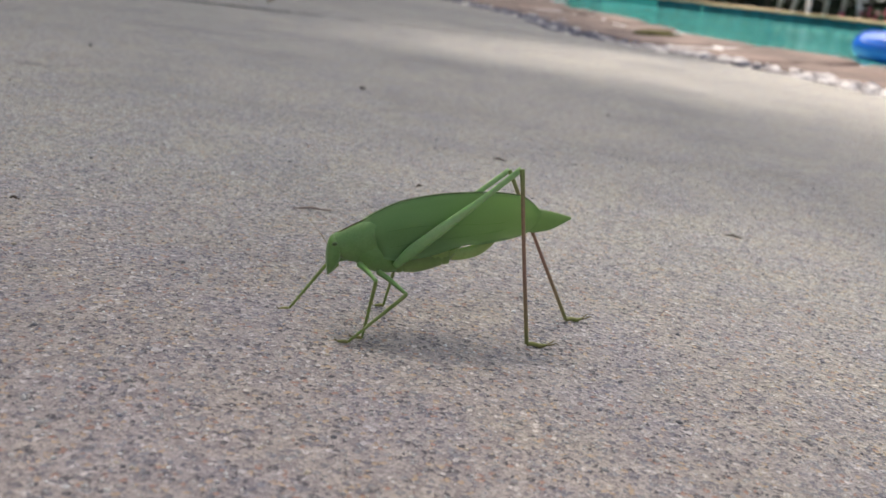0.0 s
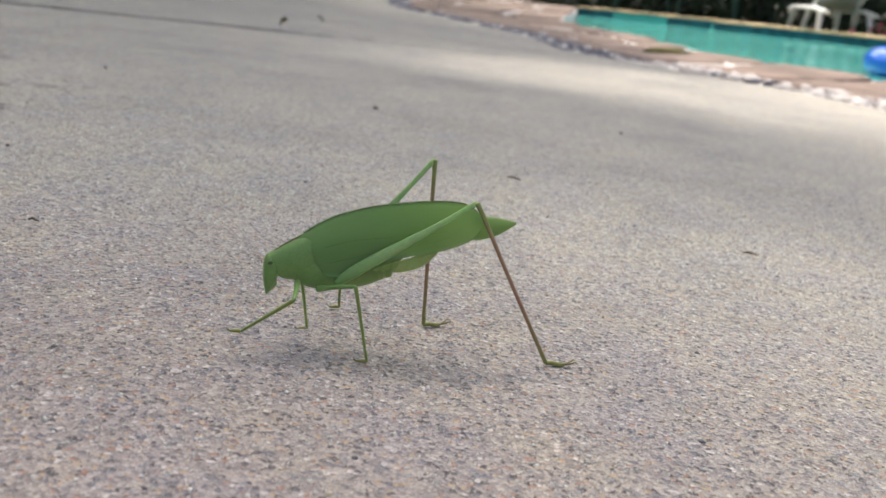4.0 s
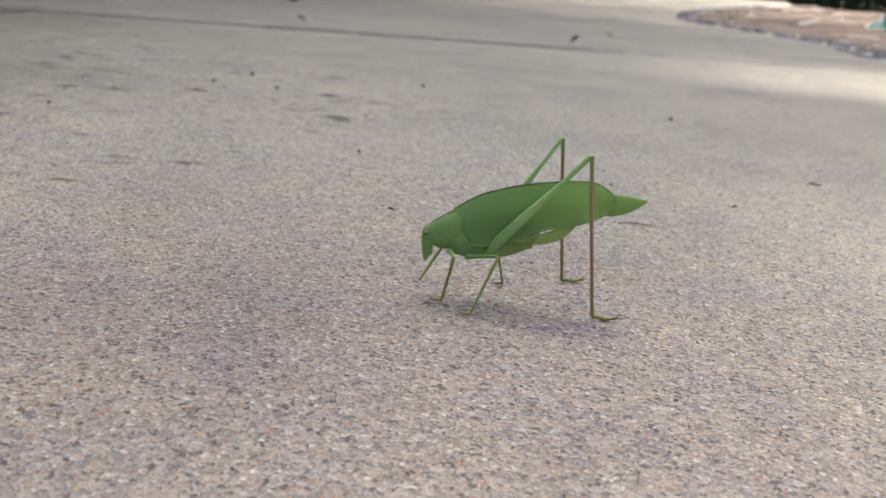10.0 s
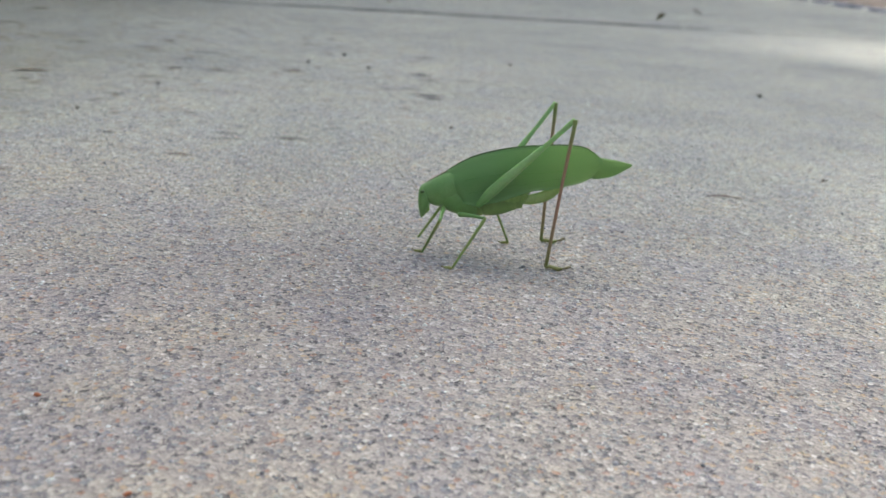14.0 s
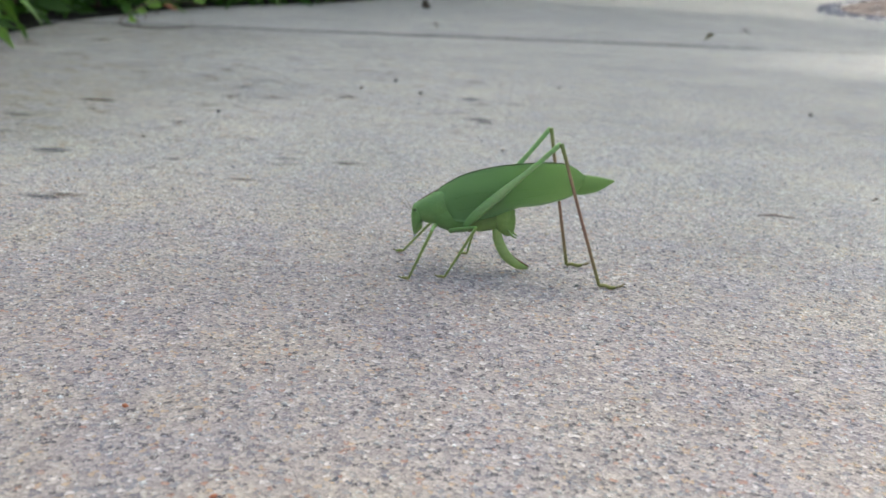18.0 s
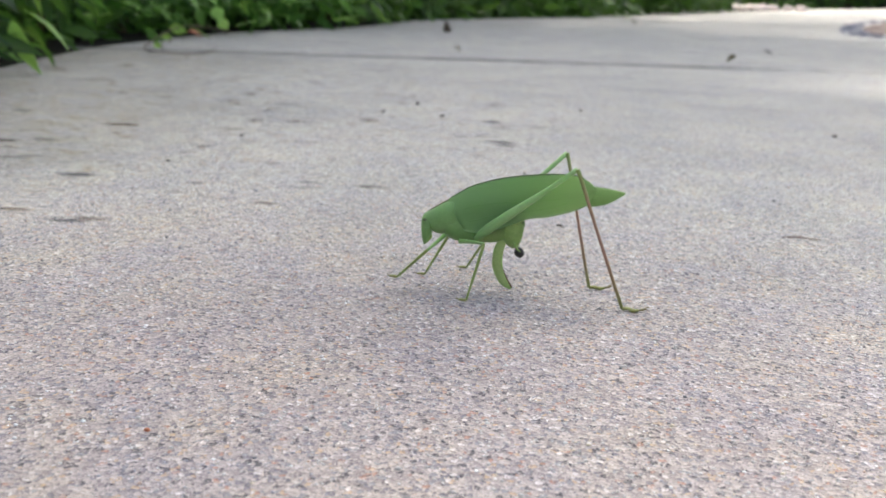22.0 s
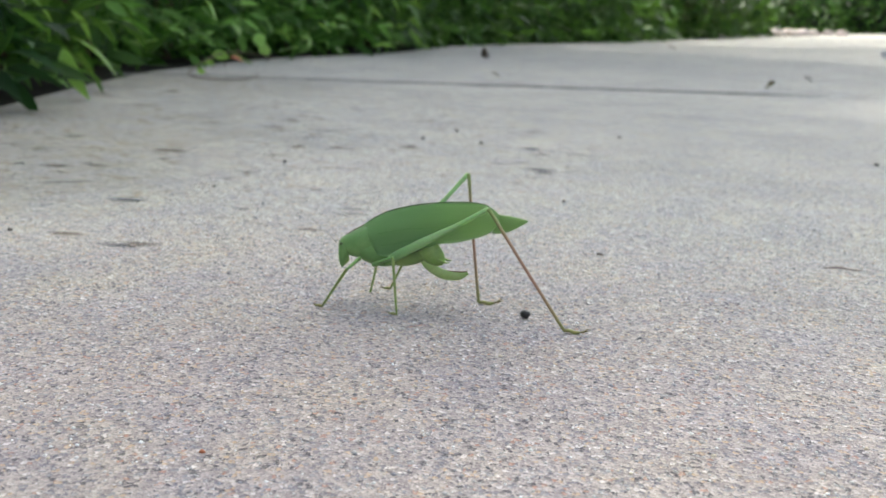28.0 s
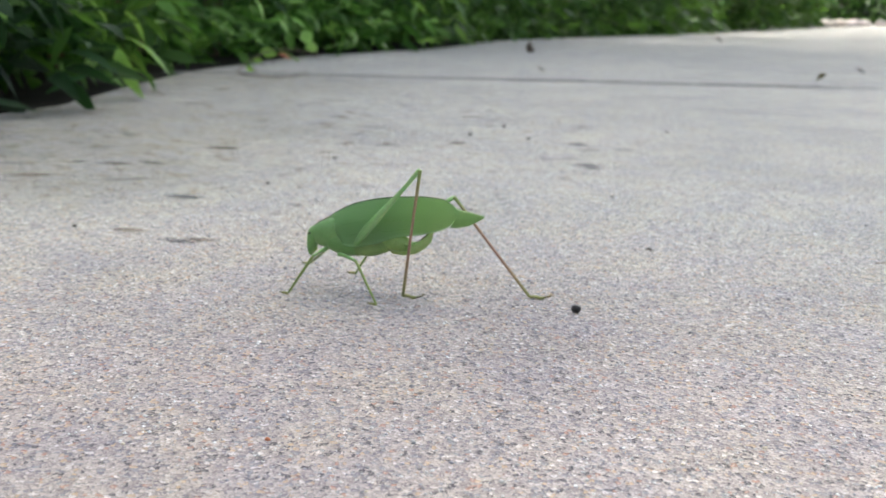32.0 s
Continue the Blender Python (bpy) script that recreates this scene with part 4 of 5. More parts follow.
# seconds, the blade's foot along and up the body, its turn; then the turn of the abdomen's end
BLADE_ROWS = [(0, 0.034, -0.064, 80, -14), (14.5, 0.034, -0.064, 80, -14), (16.5, 0.079, -0.104, -2, 38), (17, 0.081, -0.104, -5, 39), (18, 0.074, -0.100, -4, 42), (19, 0.071, -0.098, -6, 43), (20, 0.076, -0.100, -12, 45), (21, 0.083, -0.102, -20, 46), (22, 0.085, -0.098, -33, 48), (23, 0.088, -0.100, -28, 48), (24, 0.088, -0.102, -26, 46), (25, 0.073, -0.096, -16, 40), (25.5, 0.066, -0.094, -8, 36), (27.5, 0.058, -0.084, 24, 26), (28, 0.058, -0.081, 32, 24), (29, 0.052, -0.085, 48, 20), (30, 0.045, -0.073, 60, 17), (31, 0.036, -0.081, 72, 14), (32, 0.032, -0.086, 75, 11)]

DROPPING = tagged(mesh_object("dropping", *pebble(0.00155, 7, (0.9, 0.85, 1.15), 0.3), BLACK), "small moist black dropping", "dropping")
DROP_REST = Vector((-0.1172, 0.1797, 0.0013))
DROP_ROWS = [(0, 0.0050, -0.0050), (17.5, 0.0050, -0.0070), (19, 0.0032, -0.0100), (20, 0.0029, -0.0110), (21, 0.0028, -0.0122), (22, 0.0034, -0.0134), (23, 0.0038, -0.0137), (23.7, 0.0038, -0.0137)]


def motions():
    times = [n / 4 for n in range(129)]
    walk(KATYDID, [(t, SLAB @ body_pose(t)) for t in times])
    for leg, bones in LEGS.items():
        poses = [leg_poses(leg, t) for t in times]
        for n, bone in enumerate(bones):
            walk(bone, [(t, p[n]) for t, p in zip(times, poses)])
    walk(BLADE, [(t, pose(x * U, 0, z * U, 0, turn, 0)) for t, x, z, turn, _ in BLADE_ROWS])
    walk(ABDOMEN_TIP, [(t, pose((0.03 + 0.0003 * bend + 0.0045 * max(0.0, -bend)) * U, 0, (-0.036 - 0.0001 * bend) * U, 0, -1.75 * max(bend, 0.0), 0)) for t, _, _, _, bend in BLADE_ROWS])
    held = [(t, *glide(DROP_ROWS, t)) for t in times if t < 23.7] + [DROP_ROWS[-1]]
    rows = [(t, SLAB @ body_pose(t) @ pose(x, 0.0, z, 0, 20, 30)) for t, x, z in held]
    fallen = SLAB @ pose(*DROP_REST, 75, 30, 60)
    walk(DROPPING, rows + [(23.9, fallen), (32, fallen)])


# ---- planting ----
LEAF_LINE = [(0.0, 0.05), (0.18, 0.30), (0.42, 0.42), (0.70, 0.30), (0.90, 0.10), (1.0, 0.0)]


def leaf_shape(length, width, fold, droop):
    """One folded, drooping leaf along x."""
    verts, faces = [], []
    for s, w in LEAF_LINE:
        z = -droop * s * s * length
        verts += [(s * length, -w * width, z + fold * w * width), (s * length, 0, z), (s * length, w * width, z + fold * w * width)]
    for i in range(len(LEAF_LINE) - 1):
        a = i * 3
        faces += [(a, a + 3, a + 4, a + 1), (a + 1, a + 4, a + 5, a + 2)]
    return np.array(verts), faces


def leaf_cloud(rng, places, turns, sizes, slim):
    """Many leaves in one mesh."""
    verts, faces = [], []
    shapes = [leaf_shape(1.0, slim * k, f, d) for k, f, d in ((1.0, 0.25, 0.25), (0.85, 0.4, 0.45), (1.1, 0.15, 0.1))]
    for n, (p, m, s) in enumerate(zip(places, turns, sizes)):
        v, f = shapes[n % 3]
        base = len(verts)
        verts += ((v * s) @ np.array(m).T + p).tolist()
        faces += [tuple(i + base for i in face) for face in f]
    return verts, faces


def leaf_turn(rng, outward):
    yaw = math.atan2(outward[1], outward[0]) + rng.normal(0, 0.9)
    return np.array(Euler((rng.normal(0, 0.5), rng.normal(0.15, 0.5), yaw)).to_matrix())


def shrub(name, label, place, size, count, leaf, slim, outward, material, seed, single=0, group=""):
    """A shrub: a few stems and a crown of leaves, thickest on its outside, ragged at its edge."""
    rng = np.random.default_rng(seed)
    root = tagged(new(name), label, "shrub", group)
    root.matrix_world = Matrix.Translation(place)
    for _ in range(7):
        a, r = rng.uniform(0, 6.3), rng.uniform(0.2, 0.8)
        tip = np.array([size[0] * 0.5 * r * math.cos(a), size[1] * 0.5 * r * math.sin(a), size[2] * rng.uniform(0.5, 0.95)])
        part("stem", tube([(0, 0, -0.03), tip * (0.3, 0.3, 0.5), tip], [0.006, 0.004, 0.0015], 5, 8), BARK, root)
    places, turns, sizes = [], [], []
    while len(places) < count:
        v = rng.normal(size=3)
        v /= np.linalg.norm(v)
        v[2] = abs(v[2])
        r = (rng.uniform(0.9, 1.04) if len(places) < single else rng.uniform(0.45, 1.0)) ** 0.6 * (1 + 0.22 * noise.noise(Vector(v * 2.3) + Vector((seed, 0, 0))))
        p = v * r * np.array(size) * (0.5, 0.5, 1.0)
        p[2] = max(p[2] - 0.04 * size[2], rng.uniform(0.02, 0.10))
        if p[2] < 0.06 and rng.random() < 0.3:
            continue
        places.append(p), turns.append(leaf_turn(rng, v + np.array(outward) * 0.4)), sizes.append(leaf * rng.uniform(0.6, 1.25))
    tagged(part("leaves", leaf_cloud(rng, places[single:], turns[single:], sizes[single:], slim), material, root), kind="stuff")
    return root, places[:single], turns[:single], sizes[:single]


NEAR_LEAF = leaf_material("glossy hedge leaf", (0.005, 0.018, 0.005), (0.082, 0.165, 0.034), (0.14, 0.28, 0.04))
# in the rear rank this dark colour carries the hedge's inner shade
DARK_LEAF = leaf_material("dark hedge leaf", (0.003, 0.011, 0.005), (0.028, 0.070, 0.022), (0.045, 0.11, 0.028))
# the shade beyond the pool is put into this near-black leaf colour
SHADED_LEAF = leaf_material("garden leaf darkened for shade", (0.003, 0.008, 0.005), (0.010, 0.024, 0.014), (0.012, 0.03, 0.014))
FRESH_LEAF = leaf_material("fresh light green leaf", (0.17, 0.31, 0.05), (0.25, 0.41, 0.07), (0.38, 0.56, 0.09))


def hedge():
    """Two ranks of shrubs along the slab's edge, the second taller and coloured darker as if shaded, so that no light
    shows through.
    """
    line = curve_points([(-0.60, -3.0), (-0.62, -0.6), (-0.66, 0.2), (-0.76, 0.46), (-0.92, 0.68), *EDGE_LEFT], 400)
    gone = np.concatenate([[0], np.cumsum(np.hypot(*np.diff(line, axis=0).T))])
    at = lambda s: np.array([np.interp(s, gone, line[:, k]) for k in (0, 1)])
    s, n = 0.0, 0
    while s < gone[-1]:
        p = at(s)
        far = math.hypot(*p)
        wide = 0.36 + 0.09 * far
        along = at(s + 0.05) - at(s - 0.05)
        side = np.array([-along[1], along[0]]) / np.linalg.norm(along)
        z = ground_height(*p) - 0.01
        leaf = 0.045 if far < 1.4 else 0.045 + 0.013 * (far - 1.4)
        c = p + side * wide * 0.535
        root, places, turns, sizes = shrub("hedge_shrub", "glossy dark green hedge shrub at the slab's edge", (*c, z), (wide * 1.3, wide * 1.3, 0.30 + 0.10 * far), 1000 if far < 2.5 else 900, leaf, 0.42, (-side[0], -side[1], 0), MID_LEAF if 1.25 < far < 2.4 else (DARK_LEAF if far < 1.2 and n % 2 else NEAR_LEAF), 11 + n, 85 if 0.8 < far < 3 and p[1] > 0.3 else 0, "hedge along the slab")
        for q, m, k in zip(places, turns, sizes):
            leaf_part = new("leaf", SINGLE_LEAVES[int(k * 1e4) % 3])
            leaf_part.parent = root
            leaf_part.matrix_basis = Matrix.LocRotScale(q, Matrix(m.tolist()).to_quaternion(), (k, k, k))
        c = p + side * wide * 1.45
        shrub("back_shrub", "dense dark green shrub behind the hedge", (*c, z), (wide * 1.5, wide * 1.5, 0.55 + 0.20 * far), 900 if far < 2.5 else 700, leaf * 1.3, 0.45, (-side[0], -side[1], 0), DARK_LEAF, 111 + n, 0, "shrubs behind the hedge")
        s += wide * 0.60
        n += 1


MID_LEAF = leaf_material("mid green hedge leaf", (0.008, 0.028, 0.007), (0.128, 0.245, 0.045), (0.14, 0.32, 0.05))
# outer leaves of the hedge, the light on them put into a brighter colour
LIT_LEAF = leaf_material("single hedge leaf coloured as lit", (0.090, 0.185, 0.036), (0.27, 0.46, 0.10), (0.34, 0.58, 0.09), True)
SINGLE_LEAVES = []
for k, f, d in ((0.52, 0.25, 0.3), (0.44, 0.4, 0.5), (0.58, 0.15, 0.15)):
    v, faces = leaf_shape(1.0, k, f, d)
    data = bpy.data.meshes.new("leaf")
    data.from_pydata(v.tolist(), [], faces)
    data.materials.append(LIT_LEAF)
    data.polygons.foreach_set("use_smooth", [True] * len(data.polygons))
    SINGLE_LEAVES.append(data)
hedge()


def planting_bed():
    """Bare dark soil under the hedge, with a low rough rim."""
    line = curve_points([(-0.6, -3.0), (-0.62, -0.6), (-0.66, 0.2), (-0.76, 0.46), (-0.92, 0.68), *EDGE_LEFT], 120)
    verts, faces = [], []
    for i, p in enumerate(line):
        along = line[min(i + 1, 119)] - line[max(i - 1, 0)]
        side = np.array([-along[1], along[0]]) / np.linalg.norm(along)
        for k, d in enumerate((-0.012, 0.03, 0.2, 0.7, 2.0, 6.0)):
            q = p + side * d
            verts.append((*q, ground_height(*p) - 0.012 + 0.010 * (k > 0) + 0.012 * noise.noise(Vector((q[0] * 9, q[1] * 9, 0)))))
    for i in range(119):
        for k in range(5):
            a = i * 6 + k
            faces.append((a, a + 6, a + 7, a + 1))
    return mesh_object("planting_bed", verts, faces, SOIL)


tagged(planting_bed(), "bare dark soil under the hedge", kind="structure")
rng = np.random.default_rng(5)
for n in range(18):
    a = n / 17
    shrub("garden_shrub", "dark shaded garden shrub beyond the pool", (-4.2 + 14 * a + rng.normal(0, 0.2), 14.2 - 6.0 * a * a + rng.normal(0, 0.3), -0.2), (2.1, 1.7, 2.2 + rng.uniform(0, 0.8)), 1100, 0.15, 0.45, (0, -1, 0), SHADED_LEAF, 60 + n, group="shrubs beyond the pool")
for n, (x, y) in enumerate(((-3.15, 10.5), (-3.0, 11.4), (-3.1, 12.3))):
    shrub("hedge_shrub", "glossy dark green hedge shrub at the slab's edge", (x, y, 0.0), (1.3, 1.3, 1.6), 900, 0.14, 0.42, (0, -1, 0), NEAR_LEAF, 211 + n, group="hedge along the slab")
for n, (x, y) in enumerate(((-2.3, 13.0), (-1.5, 13.4))):
    shrub("bright_shrub", "green shrub at the end of the patio", (x, y, 0.0), (1.2, 1.0, 0.7), 700, 0.10, 0.45, (0, -1, 0), MID_LEAF, 90 + n)


def garden_backdrop():
    """A tall dark backdrop, added behind the planting to close off the bright sky."""
    line = curve_points([(-9, -6), (-8.5, 4), (-7.5, 12), (-3.5, 16.5), (3, 16.5), (9, 12.5), (13, 5), (13, -6)], 60)
    verts, faces = [], []
    for p in line:
        verts += [(*p, -0.3), (*p, 3.4), (*(p * 1.012), 3.4), (*(p * 1.012), -0.3)]
    for i in range(59):
        a = i * 4
        faces += [(a, a + 4, a + 5, a + 1), (a + 1, a + 5, a + 6, a + 2), (a + 2, a + 6, a + 7, a + 3)]
    return mesh_object("fence", verts, faces, BACKDROP, smooth=False)


tagged(garden_backdrop(), "tall dark garden fence behind the shrubs", kind="structure")


def shade_tree(x, y, reach, count, seed):
    """An unseen tree behind the hedge, added so that its crown shades the patio."""
    rng = np.random.default_rng(seed)
    root = tagged(new("shade_tree"), "tall broad-leaved tree overhanging the patio", "tree", "trees behind the hedge")
    root.matrix_world = Matrix.Translation((x, y, -0.05))
    part("trunk", tube([(0, 0, -0.1), (0.04, 0.02, 1.2), (0.12, -0.05, 2.6), (0.2, -0.1, 3.6)], [0.16, 0.12, 0.10, 0.07], 12, 20), BARK, root)
    for n in range(9):
        a = n * 0.7 + rng.uniform(-0.2, 0.2)
        tip = np.array([0.5 + 0.7 * reach * math.cos(a), -0.3 + 0.7 * reach * math.sin(a), 4.4 + rng.uniform(-0.3, 0.5)])
        part("limb", tube([(0.15, -0.07, 2.6 + 0.1 * n), tip * (0.5, 0.5, 0.85), tip], [0.05, 0.035, 0.012], 7, 10), BARK, root)
    places, turns, sizes = [], [], []
    while len(places) < count:
        p = rng.uniform((-reach, -reach, -0.5), (reach, reach, 0.6))
        if (p[0] ** 2 + p[1] ** 2) / reach**2 + 0.3 * noise.noise(Vector(p * 0.8)) > 0.95:
            continue
        q = p + (0.6 + x, y - 0.5, 4.35)
        if rng.random() > crown_cover(q):
            continue
        places.append(p + (0.6, -0.5, 4.4)), turns.append(leaf_turn(rng, rng.normal(size=3))), sizes.append(rng.uniform(0.10, 0.20))
    tagged(part("crown", leaf_cloud(rng, places, turns, sizes, 0.5), MID_LEAF, root), kind="stuff")


# the added crowns' rim towards the pool, along the patio, set to shape sun patches
CROWN_RIM = [(-3.0, -0.05), (0.0, -0.05), (0.34, -0.04), (0.48, 0.20), (0.62, 0.36), (0.92, 0.34), (1.12, -0.12), (1.6, -0.12), (1.85, 0.35), (3.2, 0.38), (4.2, 0.40), (6.0, 0.30), (9.0, 0.1)]


def crown_cover(q):
    """Crown leaf density, set for the shade below: thick inside, thinning at the rim."""
    k = q[2] / toward.z
    x, y = q[0] - toward.x * k, q[1] - toward.y * k
    rim = float(np.interp(y, [r[0] for r in CROWN_RIM], [r[1] for r in CROWN_RIM]))
    least = float(np.interp(y, [0.5, 1.0], [0.25, 0.07])) if x < 0.4 else 0.0
    beyond = min(max((x - 0.10) / 0.18 + 0.5, 0.0), 1.0) * float(np.interp(y, [0.7, 0.95], [0.88, 0.0])) * float(np.interp(x, [0.32, 0.50], [1.0, 0.0]))
    return min(max((rim - x) / 0.2 + 0.5, beyond, least), 1.0)


shade_tree(-3.3, 4.4, 2.6, 13000, 21)
shade_tree(-3.4, 7.4, 3.1, 9000, 22)
shade_tree(-4.3, 11.6, 2.6, 3600, 23)


# ---- the pool's surround ----
def stone(corners, top, thick, rng, shrink=(0.86, 0.97)):
    """A flat stone with an uneven, rounded rim, from its four corners."""
    c = np.array(corners)
    mid = c.mean(axis=0)
    ring = []
    for i in range(4):
        for s in (0.12, 0.5, 0.88):
            p = c[i] + (c[(i + 1) % 4] - c[i]) * s
            ring.append(mid + (p - mid) * rng.uniform(*shrink))
    z = top + rng.normal(0, 0.003)
    tilt = rng.normal(0, 0.012, 2)
    verts = []
    for inset, drop in ((0.90, 0.0), (0.98, 0.005), (1.0, thick)):
        verts += [(*(mid + (p - mid) * inset), z - drop + float((p - mid) @ tilt)) for p in ring]
    faces = [tuple(range(12))]
    for r in (0, 12):
        faces += [(r + k, r + 12 + k, r + 12 + (k + 1) % 12, r + (k + 1) % 12) for k in range(12)]
    return verts, faces


def pool_coping():
    rng = np.random.default_rng(8)
    outer, inner = curve_points(BORDER, 240), curve_points(POOL_EDGE, 240)
    plane = lambda p: -(NORMAL.x * p[0] + NORMAL.y * p[1]) / NORMAL.z
    level = lambda p: max(plane(p) if p[1] < 1.98 else ground_height(*p), -0.066)
    verts, faces = [], []
    for i in range(240):
        away = (outer[i] - inner[i]) / np.linalg.norm(outer[i] - inner[i])
        verts += [(*(outer[i] + away * 0.02), level(outer[i]) - 0.0022), (*inner[i], -0.062), (*inner[i], -0.16)]
    for i in range(239):
        a = i * 3
        faces += [(a, a + 1, a + 4, a + 3), (a + 1, a + 2, a + 5, a + 4)]
    base = tagged(mesh_object("pool_deck", verts, faces, MORTAR), "mortar bed of the pool's stone surround", kind="structure")
    s = 0
    while s < 236:
        wide = float(np.hypot(*(outer[s] - inner[s])))
        step = 1
        while s + step < 239 and np.hypot(*(outer[s + step] - outer[s])) < rng.uniform(0.22, 0.40):
            step += 1
        rows = max(1, round(wide / 0.36))
        cut = np.concatenate([[min(0.3, 0.09 / wide)], np.sort(np.linspace(0, 1, rows + 1)[1:-1] + rng.normal(0, 0.05, rows - 1)), [1.0]])
        for k in range(rows):
            pick = lambda i, f: outer[i] + (inner[i] - outer[i]) * f
            q = [pick(s, cut[k]), pick(s, cut[k + 1]), pick(s + step, cut[k + 1]), pick(s + step, cut[k])]
            mid = np.mean(q, axis=0)
            f = (cut[k] + cut[k + 1]) / 2
            top = (level(outer[s]) - 0.0022) * (1 - f) - 0.062 * f + 0.008
            part("flagstone", stone(q, top, 0.025, rng), STONE, base, smooth=False)
        s += step
    # a rough row of small set stones where the flagstones meet the concrete
    gone = np.concatenate([[0], np.cumsum(np.hypot(*np.diff(outer, axis=0).T))])
    shapes = []
    for k in range(8):
        v, f = pebble(1.0, 30 + k, (1.25, 0.9, 0.4), 0.7, 1)
        for mat in (ROCK, SHADED_ROCK):
            data = bpy.data.meshes.new("border_stone")
            data.from_pydata(v, [], f)
            data.materials.append(mat)
            shapes.append(data)
    near = float(gone[np.argmin(np.hypot(*(outer - (0.4, 2.0)).T))])
    s, n = 2.0, 0
    while s < gone[-1] - 0.8:
        p = np.array([np.interp(s, gone, outer[:, k]) for k in (0, 1)])
        size = rng.uniform(0.004, 0.012) * (1.0 if s < near else 1.7)
        for row in range(5):
            q = p + (0.018 * row + rng.normal(0, 0.010), 0.009 * row + rng.normal(0, 0.010))
            # sun and shade along the row put into colour: blue-grey far, pale near
            blue = rng.random() < (0.8 if s < near - 0.15 else 0.06)
            ob = new("border_stone", shapes[2 * int(rng.integers(8)) + (1 if blue else 0)])
            ob.parent = base
            ob.matrix_basis = Matrix.LocRotScale((*q, level(p) + 0.002), Euler((rng.normal(0, 0.2), rng.normal(0, 0.2), rng.uniform(0, 6.3))), (size, size, size))
            n += 1
        s += size * rng.uniform(2.4, 4.5) if s > 5 else size * 8


pool_coping()


def far_coping():
    """The far rim of the pool: tan stones over a dark waterline band."""
    rng = np.random.default_rng(3)
    line = curve_points([(0.95, 11), *POOL_FAR[::-1]], 80)
    out = []
    verts, faces = [], []
    for i, p in enumerate(line):
        along = line[min(i + 1, 79)] - line[max(i - 1, 0)]
        side = np.array([-along[1], along[0]]) / np.linalg.norm(along)
        out.append(side)
        verts += [(*(p - side * 0.01), -0.135), (*(p - side * 0.01), -0.058)]
    faces = [(2 * i, 2 * i + 2, 2 * i + 3, 2 * i + 1) for i in range(79)]
    band = tagged(mesh_object("waterline", verts, faces, BAND), "dark blue tiled waterline of the pool", kind="structure")
    for i in range(0, 78, 2):
        a, b = line[i], line[i + 2]
        q = [a - out[i] * 0.03, a + out[i] * 0.32, b + out[i + 2] * 0.32, b - out[i + 2] * 0.03]
        part("coping_stone", stone(q, -0.038, 0.022, rng, (0.985, 1.0)), TAN_STONE, band, smooth=False)


far_coping()




def sun_lounger(m):
    """A white resin lounger with a raised strapped back."""
    chair = tagged(new("sun_lounger"), "white resin sun lounger with a raised back", "lounger")
    chair.matrix_world = m
    def low(shape):
        return [(x * 0.75, y * 0.85, z * 0.62) for x, y, z in shape[0]], shape[1]

    for s in (-1, 1):
        part("side_rail", low(tube([(-1.0, s * 0.25, 0.24), (-0.9, s * 0.26, 0.32), (-0.3, s * 0.26, 0.34), (0.4, s * 0.26, 0.33), (0.95, s * 0.25, 0.28)], [0.024, 0.03, 0.032, 0.032, 0.024], 8, 18)), WHITE_PLASTIC, chair)
        for x, lean in ((-0.72, -0.10), (0.10, -0.16), (0.62, 0.12)):
            part("leg", low(tube([(x, s * 0.25, 0.33), (x + lean * 0.5, s * 0.26, 0.17), (x + lean, s * 0.27, 0.0)], [0.036, 0.030, 0.024], 8, 10)), WHITE_PLASTIC, chair)
        part("back_rail", low(tube([(0.10, s * 0.23, 0.34), (0.45, s * 0.23, 0.58), (0.80, s * 0.22, 0.86)], [0.024, 0.024, 0.02], 8, 10)), WHITE_PLASTIC, chair)
    for x in np.linspace(-0.92, 0.06, 12):
        part("seat_strap", low(box(x - 0.035, x + 0.035, -0.25, 0.25, 0.335, 0.345, 0.003)), STRAP, chair)
    back = part("back_panel", box(-0.31, 0.31, -0.19, 0.19, -0.008, 0.008, 0.004), STRAP, chair, "pale grey strapped back")
    back.matrix_basis = pose(0.345, 0, 0.385, 0, -34, 0)


sun_lounger(pose(3.22, 9.5, -0.06, 0, 0, -94))
sun_lounger(pose(5.1, 11.9, -0.06, 0, 0, -85))


def garden_table(m):
    table = tagged(new("garden_table"), "dark green metal garden table in the shade", "table")
    table.matrix_world = m
    part("tabletop", ovals([(-0.5, 0.72, 0.05, 0.012), (-0.35, 0.72, 0.36, 0.014), (0, 0.72, 0.5, 0.015), (0.35, 0.72, 0.36, 0.014), (0.5, 0.72, 0.05, 0.012)], 20, 20), GREEN_METAL, table)
    for a in (0.6, 2.2, 3.7, 5.3):
        part("leg", tube([(0.36 * math.cos(a), 0.36 * math.sin(a), 0.71), (0.40 * math.cos(a), 0.40 * math.sin(a), 0.36), (0.42 * math.cos(a), 0.42 * math.sin(a), 0)], [0.022, 0.018, 0.018], 7, 8), GREEN_METAL, table)


garden_table(pose(1.75, 11.6, -0.1))
garden_table(pose(2.35, 10.9, -0.1))


